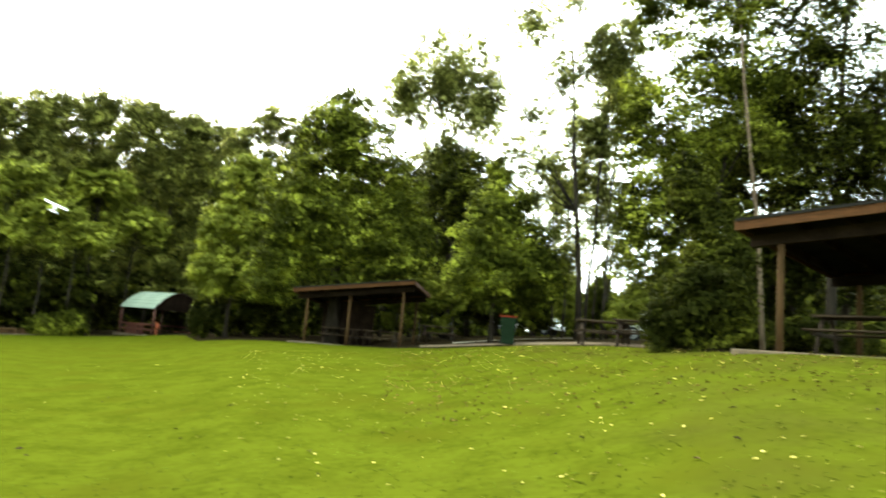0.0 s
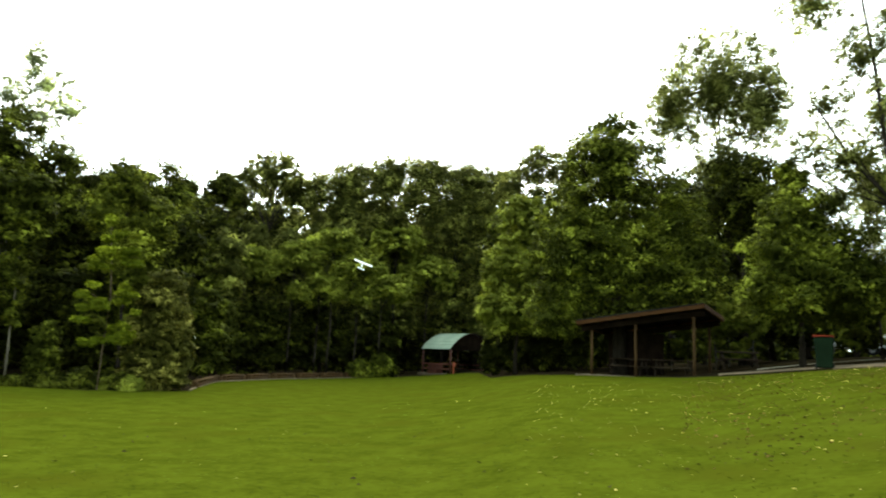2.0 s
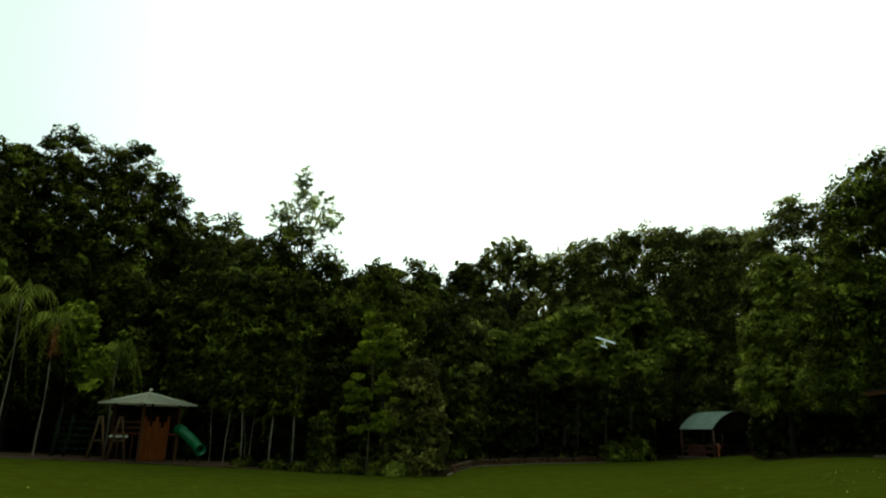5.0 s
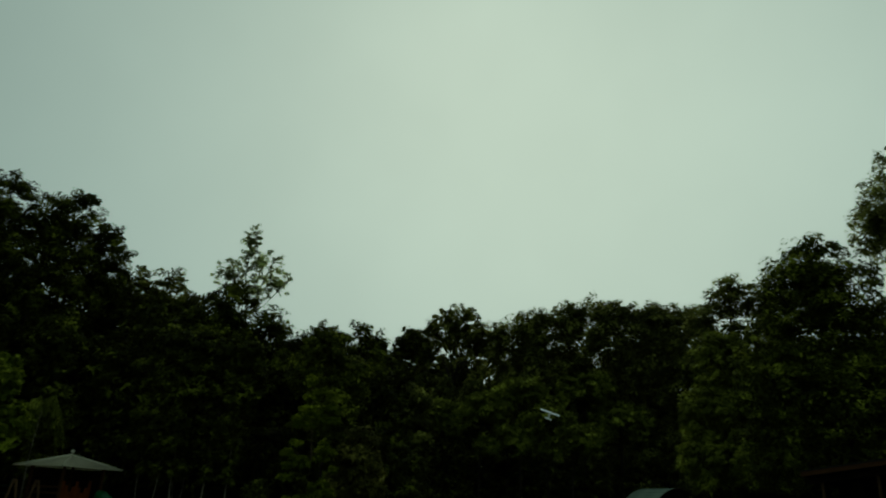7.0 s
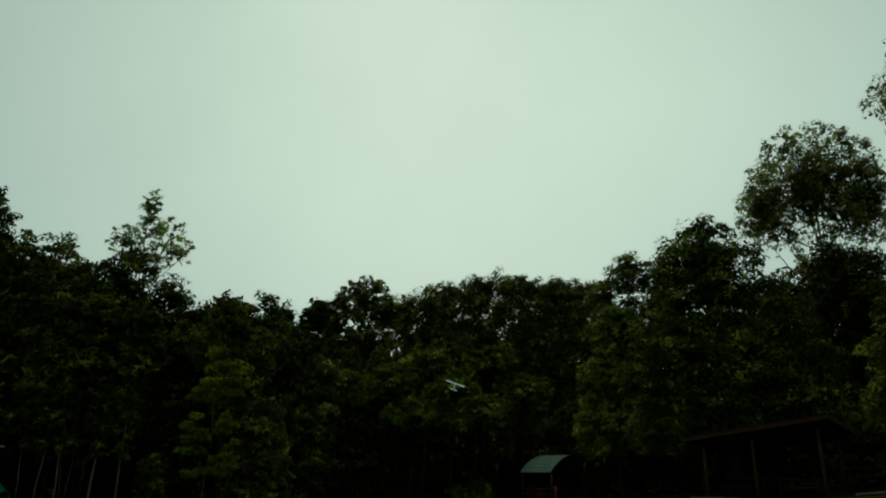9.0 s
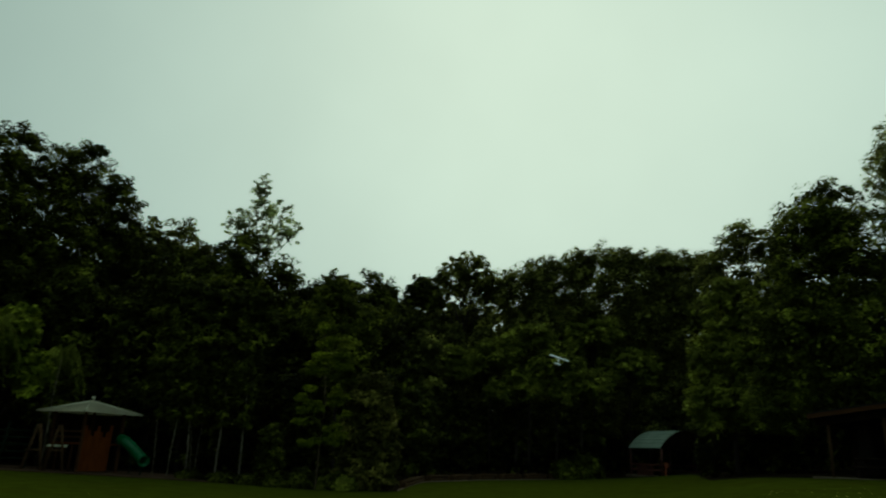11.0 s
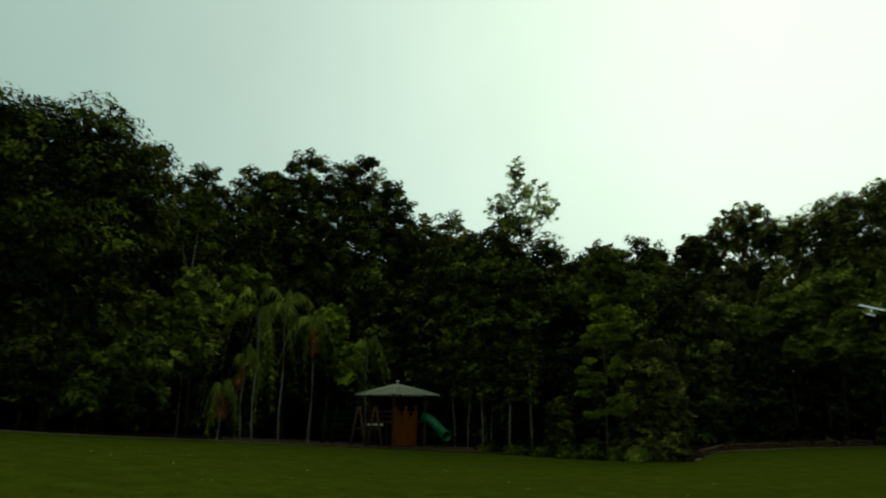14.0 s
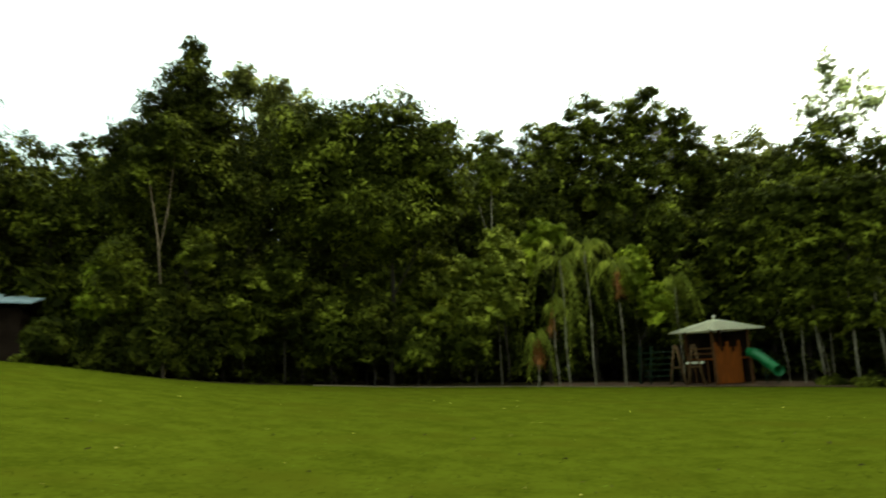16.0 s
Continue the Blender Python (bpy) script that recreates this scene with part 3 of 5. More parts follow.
# left forest
tree("very tall slender tree with a pale feathery top", 56.6, 47, [(56.3, 18.6, 21.6, 1.0), (55.4, 17.0, 19.8, 2.2), (57.6, 15.8, 18.6, 1.8), (53.8, 15.8, 18.2, 1.5), (55.8, 15.0, 17.4, 2.2)], LEAF_TOP, BARK_PALE, 200, 26, 0.0052, 0.30, 0.08, limbs=18, sparse=0.1, core=0.5, flat=0.4)
tree("dense tall forest tree behind the play area", 56.6, 44, [(57.4, 9, 16.8, 3.0), (54.2, 7, 15.2, 2.6), (60.0, 7, 14.5, 2.8)], LEAF_MID, BARK, 160, 105, 0.008, 1.0, 0.24)
tree("forest tree with layered feathery foliage", 62.4, 52, [(62.6, 11, 17.2, 2.8), (60.4, 11, 16, 2.0), (65, 10, 17.0, 2.2)], LEAF_GREY_HAZED, BARK, 170, 60, 0.007, 0.7, 0.2, flat=0.35, limbs=12)
tree("tall dark forest tree with two rounded heads", 71.5, 48, [(70.4, 15, 21.6, 3.2), (74.6, 15.5, 21.6, 3.0), (72.5, 7, 18.5, 6), (67.4, 12.5, 19.6, 2.6), (77.4, 13, 19.6, 2.0)], LEAF_MID, BARK, 440, 84, 0.0068, 0.74, 0.2, limbs=12, core=0.3)
tree("tall forest tree with pale slim stems", 80.2, 46, [(78.6, 12, 20.4, 3.0), (83.4, 11, 19.6, 3.2), (81, 6, 15, 5)], LEAF_MID, BARK_PALE, 260, 80, 0.0078, 0.8, 0.16, stems=2, limbs=9)
tree("huge dense dark tree at the lawn edge", 92.5, 30, [(91.5, 13, 23.2, 4.4), (95.5, 12, 22.8, 4.4), (88, 11, 21.6, 3.6), (93, 9, 16, 7), (98.8, 10, 22.8, 4.4)], LEAF_MID, BARK, 240, 150, 0.0098, 1.35, 0.12, limbs=3, core=0.25)
tree("tall tree with a thin tufted head above the others", 104, 37, [(104.4, 21.5, 25.2, 1.8), (102.0, 19, 24.4, 2.4), (100, 14, 23.2, 3.4)], LEAF_GREY_HAZED, BARK, 190, 60, 0.008, 0.6, 0.2, sparse=0.1, limbs=12)
tree("tall dark conifer with a pointed top", 108.8, 28.4, [(108.3, 22.6, 27.0, 1.35), (108.8, 18.5, 25.2, 2.9), (110.2, 14, 22.8, 4.2), (106.4, 15, 24.2, 2.6), (110.6, 9, 20, 5), (106.4, 9, 19, 4.6), (113.4, 12, 20.2, 2.4)], LEAF_DARK, BARK, 400, 96, 0.0082, 0.8, 0.2, core=0.3, limbs=3)
tree("dense dark forest tree behind the conifer", 102.8, 42, [(103, 8, 22, 2.8), (99.5, 8, 21, 2.6), (106, 8, 20, 2.6)], LEAF_DARK, BARK, 240, 80, 0.0082, 0.9, 0.22)
tree("gum tree with a pale forked trunk", 110.3, 25.3, [(109.9, 16.5, 21, 2.0), (113.6, 5.5, 11.5, 2.4), (112.0, 14.5, 18.5, 1.4), (108.0, 8, 12, 1.8)], LEAF_MID, BARK_TAN, 110, 80, 0.0095, 0.5, 0.042, limbs=0, sparse=0.15, ways=[[(110.4, 2.1), (110.6, 7), (110.9, 11.2), (111.6, 15.5), (112.0, 17.5)], [(110.75, 10.2), (110.2, 13.2), (109.8, 17), (109.6, 19.5)]])
tree("dense forest tree beyond the shed", 117.5, 40, [(115.6, 8, 19.2, 3), (119.5, 8, 18.6, 3.2), (123.5, 8, 20.6, 3.5)], LEAF_DARK, BARK, 190, 84, 0.0088, 0.88, 0.2)
tree("dense forest tree beyond the shed", 128, 34, [(127, 6, 20, 4), (132, 6, 18, 4)], LEAF_DARK, BARK, 110, 105, 0.0085, 1.0, 0.28)
# lawn-edge shrubs on the left, darker leaves also standing for shade and lens fall-off
# the shrub at heading 118.2 is added to darken below the shed roof
for az, d, lo, hi, hw, lf in [(85.5, 33, 2, 9.5, 3.0, LEAF_UNDER), (89.5, 32, 2, 11, 3.2, LEAF_LIGHT), (94.5, 31, 1, 9.6, 3.4, LEAF_MID), (99.8, 30, 1.2, 9.0, 3.6, LEAF_DARK), (104.5, 29, 1.2, 9.5, 3.4, LEAF_MID),
                              (110.5, 24.8, 1.2, 7.6, 1.5, LEAF_DARK), (107.4, 28, 0.2, 7, 2.4, LEAF_DARK), (111.2, 28, 0.6, 5, 1.6, LEAF_DARK), (118.2, 27, 2.2, 5, 1.8, LEAF_DARK), (94, 29.6, 0.6, 7, 2.6, LEAF_DARK), (82.8, 33, 3.5, 11.6, 2.4, LEAF_UNDER), (97.4, 29.4, 2.6, 6.4, 2.0, LEAF_MID), (101.2, 29, 6, 10, 2.2, LEAF_MID), (90.4, 30.4, 0.3, 3.0, 2.0, LEAF_CANOPY), (113.8, 27, 5.0, 10.5, 2.2, LEAF_FRESH), (113.2, 27.4, 1.0, 6, 2.2, LEAF_DARK), (91.8, 31.5, 0.2, 4.6, 3.4, LEAF_DARK), (86.8, 33, 0.0, 4.4, 2.8, LEAF_MID), (97, 30, 0.5, 4.6, 3.4, LEAF_MID)]:
    tree("leafy shrub tree hanging over the lawn edge", az, d, [(az, lo, hi, hw), (az + 1.5, lo, hi - 3, hw * 0.6)], lf, BARK, 90, 62, 0.0122, 0.56, 0.05, name="shrub", group="lawn edge shrubs", limbs=4, sparse=0.22)
tree("big-leaved shrub beside the play tower", 72.3, 37.5, [(72.0, 4.5, 9.2, 1.5), (70.8, 2.6, 6.0, 1.5)], LEAF_FRESH, BARK, 55, 75, 0.012, 0.7, 0.08, name="shrub")
tree("slim tree with bare pale stems rising over the palms", 83.4, 35.5, [(83.0, 14.2, 17.6, 1.7), (85.0, 13.0, 15.6, 1.4)], LEAF_CANOPY, BARK_PALM, 60, 70, 0.0085, 0.5, 0.055, limbs=0, sparse=0.2, ways=[[(83.4, 6), (83.5, 10), (83.2, 15.4)], [(83.5, 9.6), (84.2, 12.4), (84.6, 14.4)]])
tree("bright green bushy tree behind the palms", 79.4, 35.6, [(79.6, 8.6, 12.0, 1.7), (80.8, 7.0, 10.2, 1.4), (78.2, 9.4, 11.6, 1.1)], LEAF_FRESH, BARK, 70, 76, 0.0092, 0.5, 0.07, limbs=4)
# clump in front of the forest
srng = random.Random(77)
sprays = [(49.9, 9.0, 10.0, 0.35)]
for el, reach_ in ((8.3, 0.9), (7.4, 1.3), (6.6, 1.7), (5.9, 1.3), (4.5, 2.3), (3.7, 2.6), (2.9, 2.2), (1.7, 1.9), (0.9, 2.2), (0.2, 1.2)):
    for side_ in (-1, -0.45, 0.4, 1):
        if srng.random() < 0.78:
            off_, rise_ = side_ * reach_ * srng.uniform(0.45, 1.0), srng.uniform(-0.35, 0.35)
            sprays.append((49.5 + off_, el + rise_ - 0.16, el + rise_ + srng.uniform(0.05, 0.25), srng.uniform(0.4, 1.0)))
tree("sapling with tiers of bright green leaves", 49.5, 30.6, sprays, LEAF_SPRAY, BARK_TAN, 330, 34, 0.0098, 0.26, 0.030, flat=0.3, limbs=0, core=0.5, sparse=0.2, ways=[[(49.45, 0), (49.3, 3), (49.5, 6), (49.9, 9.4)], [(49.3, 2.6), (50.3, 3.6), (51.2, 4.1)], [(49.4, 3.4), (48.6, 4.2), (47.8, 4.6)]])
tree("slim light green tree behind the sapling", 48.2, 35.5, [(49.2, 10, 14.2, 1.9), (46.8, 7.5, 11.8, 1.9), (48.2, 4, 10.5, 2.6), (50.6, 8, 12.2, 1.6)], LEAF_SUN, BARK, 170, 90, 0.0072, 0.6, 0.09, limbs=3)
tree("rounded olive-green bush at the lawn edge", 45.2, 31.8, [(45.5, 0, 6.6, 2.1), (46.8, -3.6, 3, 1.8), (44.4, -3.6, 3.2, 1.7), (45.6, -3.8, 0.5, 2.4)], LEAF_OLIVE, BARK, 170, 100, 0.0085, 0.5, 0.08, name="shrub")
# shrubs at headings 17.6 and 18.9 are added to darken shaded ground
for az, d, lo, hi, hw, lf in [(28.2, 54.6, -1.9, 0.3, 1.4, LEAF_MID), (29.8, 54.4, -1.9, -0.3, 1.1, LEAF_MID), (18.9, 41, -1.0, 2.4, 1.0, LEAF_DARK), (17.6, 40, -0.6, 2.6, 1.2, LEAF_DARK), (52.5, 31.8, -3.6, -2.0, 1.6, LEAF_DARK), (50.6, 31.6, -3.6, -1.6, 1.4, LEAF_DARK), (48.4, 31.2, -3.6, -2.0, 1.6, LEAF_DARK), (47.2, 30.4, -3.6, -2.2, 0.9, LEAF_UNDER), (54.4, 32.6, -3.5, -2.2, 1.2, LEAF_DARK), (56.6, 33.8, -3.3, -2.2, 1.3, LEAF_DARK), (59.0, 34.6, -3.1, -2.2, 1.0, LEAF_DARK), (53.2, 33, -3, 1.6, 1.2, LEAF_MID)]:
    tree("low dark shrub at the foot of the trees", az, d, [(az, lo, hi, hw)], lf, BARK, 40, 90, 0.010, 0.5, 0.04, name="shrub", group="low shrubs")
for az, d, top, thick, bow in [(59.3, 36, 7, 0.040, 0.5), (58.7, 36.8, 4, 0.022, -0.4), (57.2, 36.5, 8, 0.055, -0.25), (61.6, 37, 5, 0.024, 0.6), (60.6, 36.4, 3.6, 0.028, -0.5), (55.4, 36, 7, 0.050, 0.2), (59.0, 37.4, 3, 0.020, 0.9)]:
    tree("slim pale-stemmed tree in the forest edge", az, d, [(az, 6, 13, 2.0), (az + 0.6, 2.6, 7, 1.4), (az - 0.1, 0.9, 3.4, 0.8)], LEAF_MID, BARK_PALM, 60, 90, 0.009, 0.6, thick, group="slim stems", sparse=0.1, limbs=0, ways=[[(az + 0.1 * bow, -0.8), (az + 0.35 * bow, 0.9), (az + 0.3 * bow, 2.6), (az + 0.8 * bow, top)]])

# ---- forest fill: dense trees and undergrowth behind the named ones ----
SKY = [(-45, 26), (-16, 24), (-14, 9), (-9, 7), (-7, 8), (-5, 9), (0, 17), (3, 17.6), (5, 17.8), (8.5, 19), (12, 17.4), (19, 15.4), (31, 14.8), (34, 12.6), (38, 12.8), (42, 11.2), (47, 13.6), (52, 13.2), (56, 15.8), (60, 14.8), (66, 16.6), (71, 19.4),
       (77, 18.8), (84, 18.2), (92, 22), (99, 22), (108, 22), (113, 20), (118, 17.6), (123, 19.6), (135, 18)]
S_AZ, S_EL = (np.array(c, float) for c in zip(*SKY))
frng = random.Random(21)


def fill_row(az0, az1, step, back, drop, lo, hw, leaves, labels, name="tree", size=0.0105, clumps=46, per=70, clump=1.1, top=None, trunk=0.16):
    az = az0
    while az < az1:
        d = edge(az)[0] + back * frng.uniform(0.85, 1.2)
        if 18.0 < az < 27.5 and d < 66:
            d = 66 + frng.uniform(0, 4)
        hi = (top if top is not None else float(np.interp(az, S_AZ, S_EL))) - frng.uniform(*drop)
        low = lo + math.degrees(math.atan2(level(az, d) - EYE, d))
        w = hw * frng.uniform(0.85, 1.2)
        mid = (low + hi) / 2
        lobes = [(az, mid - 0.5, hi, w), (az + frng.uniform(-1, 1), low, mid + 1.5, w)] if hi - low > 7 else [(az, low, hi, w)]
        tree(labels, az, d, lobes, frng.choice(leaves), BARK, clumps, per, size, clump, trunk, name=name, limbs=5, group="forest fill" if name == "tree" else "undergrowth")
        az += step * frng.uniform(0.85, 1.15)


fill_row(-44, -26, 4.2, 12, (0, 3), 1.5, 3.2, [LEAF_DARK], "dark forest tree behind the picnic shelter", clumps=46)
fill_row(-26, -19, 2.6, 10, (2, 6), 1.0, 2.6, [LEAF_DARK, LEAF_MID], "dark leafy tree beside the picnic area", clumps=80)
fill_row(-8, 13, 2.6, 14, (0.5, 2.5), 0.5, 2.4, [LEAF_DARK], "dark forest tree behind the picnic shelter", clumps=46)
fill_row(13, 42, 2.3, 13, (0.3, 2.0), 0.2, 2.0, [LEAF_GREY_HAZED, LEAF_GREY_HAZED, LEAF_MID], "tall dark rainforest tree in a dense stand", size=0.0095, clumps=56, per=70)
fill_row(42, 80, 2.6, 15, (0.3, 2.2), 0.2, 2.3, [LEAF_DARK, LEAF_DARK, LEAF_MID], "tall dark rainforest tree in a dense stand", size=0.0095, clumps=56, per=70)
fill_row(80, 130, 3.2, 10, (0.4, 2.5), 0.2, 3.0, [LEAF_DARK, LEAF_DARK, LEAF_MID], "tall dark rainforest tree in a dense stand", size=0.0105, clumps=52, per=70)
# undergrowth mostly in dark leaf, the shade at the forest foot in its colour
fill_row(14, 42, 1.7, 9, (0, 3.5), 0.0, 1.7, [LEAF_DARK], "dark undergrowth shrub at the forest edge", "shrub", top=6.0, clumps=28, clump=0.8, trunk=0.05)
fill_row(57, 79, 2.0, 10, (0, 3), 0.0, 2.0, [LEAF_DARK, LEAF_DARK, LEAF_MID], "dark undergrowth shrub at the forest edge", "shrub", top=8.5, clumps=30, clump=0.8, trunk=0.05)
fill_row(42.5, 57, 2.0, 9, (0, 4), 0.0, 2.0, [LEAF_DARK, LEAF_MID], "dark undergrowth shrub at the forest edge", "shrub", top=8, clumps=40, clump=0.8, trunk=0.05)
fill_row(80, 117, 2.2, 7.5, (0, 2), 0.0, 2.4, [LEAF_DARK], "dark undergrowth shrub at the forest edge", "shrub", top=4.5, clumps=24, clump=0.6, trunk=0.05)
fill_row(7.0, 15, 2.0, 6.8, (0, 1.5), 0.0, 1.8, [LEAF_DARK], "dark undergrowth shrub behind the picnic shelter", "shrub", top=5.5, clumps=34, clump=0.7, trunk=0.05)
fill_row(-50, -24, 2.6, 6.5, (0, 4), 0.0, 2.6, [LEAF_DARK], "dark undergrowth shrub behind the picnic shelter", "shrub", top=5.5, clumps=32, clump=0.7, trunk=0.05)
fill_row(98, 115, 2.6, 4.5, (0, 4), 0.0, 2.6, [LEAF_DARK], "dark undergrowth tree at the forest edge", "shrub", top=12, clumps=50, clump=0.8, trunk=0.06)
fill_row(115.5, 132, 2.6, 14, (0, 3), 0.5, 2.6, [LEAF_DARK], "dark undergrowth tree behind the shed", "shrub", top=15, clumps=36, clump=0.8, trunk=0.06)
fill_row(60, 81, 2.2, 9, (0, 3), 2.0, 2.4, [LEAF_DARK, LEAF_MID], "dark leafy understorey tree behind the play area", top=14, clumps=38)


def far_woods(az0, az1, d, hi, count, seed, mat, label):
    rng = np.random.default_rng(seed)
    az = rng.uniform(az0, az1, count)
    dd = d * rng.uniform(0.95, 1.1, count)
    h = rng.uniform(0, 1, count)
    a = np.radians(az)
    base = np.interp(az, E_AZ, E_H)
    top = EYE + dd * np.tan(np.radians(hi + 1.2 * np.sin(az * 1.7) + 0.7 * np.sin(az * 4.1)))
    pos = np.stack([-np.sin(a) * dd, np.cos(a) * dd, base + (top - base) * h], -1)
    verts = leaf_cloud(pos, rng.uniform(0.8, 1.7, count), 34, 1.0, rng, 0.6)
    ob = leaf_mesh("far_woods", verts, mat, None)
    tagged(ob, label, "woods", kind="stuff")


far_woods(11, 45, 88, 9.5, 800, 40, LEAF_GREY_HAZED, "dense woods deep behind the lawn")
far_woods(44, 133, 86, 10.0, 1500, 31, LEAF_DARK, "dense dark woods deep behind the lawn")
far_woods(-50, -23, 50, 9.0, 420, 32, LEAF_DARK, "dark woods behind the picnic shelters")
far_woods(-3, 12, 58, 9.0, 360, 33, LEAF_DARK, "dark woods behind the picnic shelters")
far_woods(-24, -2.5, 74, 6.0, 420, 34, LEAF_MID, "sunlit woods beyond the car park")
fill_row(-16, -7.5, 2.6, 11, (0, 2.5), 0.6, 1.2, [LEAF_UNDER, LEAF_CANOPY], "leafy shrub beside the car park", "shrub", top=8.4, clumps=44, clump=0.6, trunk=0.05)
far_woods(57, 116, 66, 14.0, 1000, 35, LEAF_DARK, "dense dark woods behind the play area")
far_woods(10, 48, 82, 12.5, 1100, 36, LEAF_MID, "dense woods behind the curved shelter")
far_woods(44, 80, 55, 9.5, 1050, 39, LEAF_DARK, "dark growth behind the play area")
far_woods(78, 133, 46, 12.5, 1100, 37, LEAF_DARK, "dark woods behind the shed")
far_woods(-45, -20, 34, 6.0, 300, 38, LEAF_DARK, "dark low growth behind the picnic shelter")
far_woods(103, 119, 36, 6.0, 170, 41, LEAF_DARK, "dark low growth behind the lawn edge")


# ---- palms ----
def palm(label, az, d, top, fronds, seed, dead=2, reach=2.6):
    rng = random.Random(seed)
    ob = thing("palm_tree", Matrix.Translation(spot(az, d)), label, "palm tree", "palms")
    h = EYE + d * math.tan(radians(top)) - level(az, d)
    bm = bmesh.new()
    tube(bm, [(0.05 * math.sin(i + seed), 0.05 * math.cos(i * 1.3 + seed), h * i / 6 - 0.1 * (i == 0)) for i in range(7)], [0.052, 0.037, 0.033, 0.029, 0.027, 0.027, 0.045], 9)
    part("trunk", bm, BARK_PALM, ob)
    for group, count, mat in (("frond", fronds, LEAF_UNDER), ("dead_frond", dead, FROND_DEAD)):
        for f in range(count):
            bm = bmesh.new()
            a = math.tau * f / max(count, 1) + rng.uniform(-1.1, 1.1)
            up = rng.uniform(0.3, 2.0) if group == "frond" else -1.2
            L = reach * rng.uniform(0.5, 1.2) * (1 if group == "frond" else 0.7)
            out = Vector((math.cos(a), math.sin(a), 0))
            pts = []
            for i in range(13):
                s = i / 12
                pts.append(Vector((0, 0, h)) + out * L * (s if up > 0 else 0.25 * s) * (1 - 0.25 * s) + Vector((0, 0, L * (up * s - (1.75 + up * 0.55) * s * s) if up > 0 else -L * s)))
            tube(bm, pts, [0.03 * (1 - 0.8 * i / 12) for i in range(13)], 4)
            side = out.cross(Vector((0, 0, 1)))
            for i in range(1, 13):
                for sg in (-1, 1):
                    for q in (0, 0.5):
                        p = pts[i - 1].lerp(pts[i], q)
                        ll = rng.uniform(0.45, 1.0) * math.sin(math.pi * (0.12 + 0.8 * i / 13)) * rng.uniform(0.8, 1.2)
                        tip = p + side * sg * ll * rng.uniform(0.2, 0.6) + Vector((0, 0, -ll * rng.uniform(0.6, 1.0))) + out * 0.12
                        w = (pts[i] - pts[i - 1]).normalized() * 0.042
                        vs = [bm.verts.new(v) for v in (p - w, p + w, tip)]
                        bm.faces.new(vs)
            part(group, bm, mat, ob)
    return ob


palm("slender palm with long drooping green fronds", 77.9, 33.6, 8.2, 8, 1, 0, 3.3)
palm("slender palm with long drooping green fronds", 75.8, 34.6, 8.8, 8, 2, 0, 3.4)
palm("slender palm with drooping fronds beside the play area", 73.4, 35.8, 7.4, 6, 3, 1, 2.2)
palm("short palm with a hanging dead orange frond", 80.4, 32.8, 2.2, 4, 4, 4, 1.8)
palm("short palm with arching fronds behind the play tower", 69.0, 40, 5.6, 10, 5, 0, 2.2)
palm("slender palm with a few ragged fronds", 78.8, 34.2, 4.4, 6, 6, 1, 1.8)


# ---- picnic shelters ----
def frame_from(a, b):
    """Pose with its origin at a, local x towards b along the ground."""
    a, b = Vector(a), Vector(b)
    return Matrix.Translation(a) @ pose(0, 0, 0, 0, 0, math.degrees(math.atan2(b.y - a.y, b.x - a.x)))


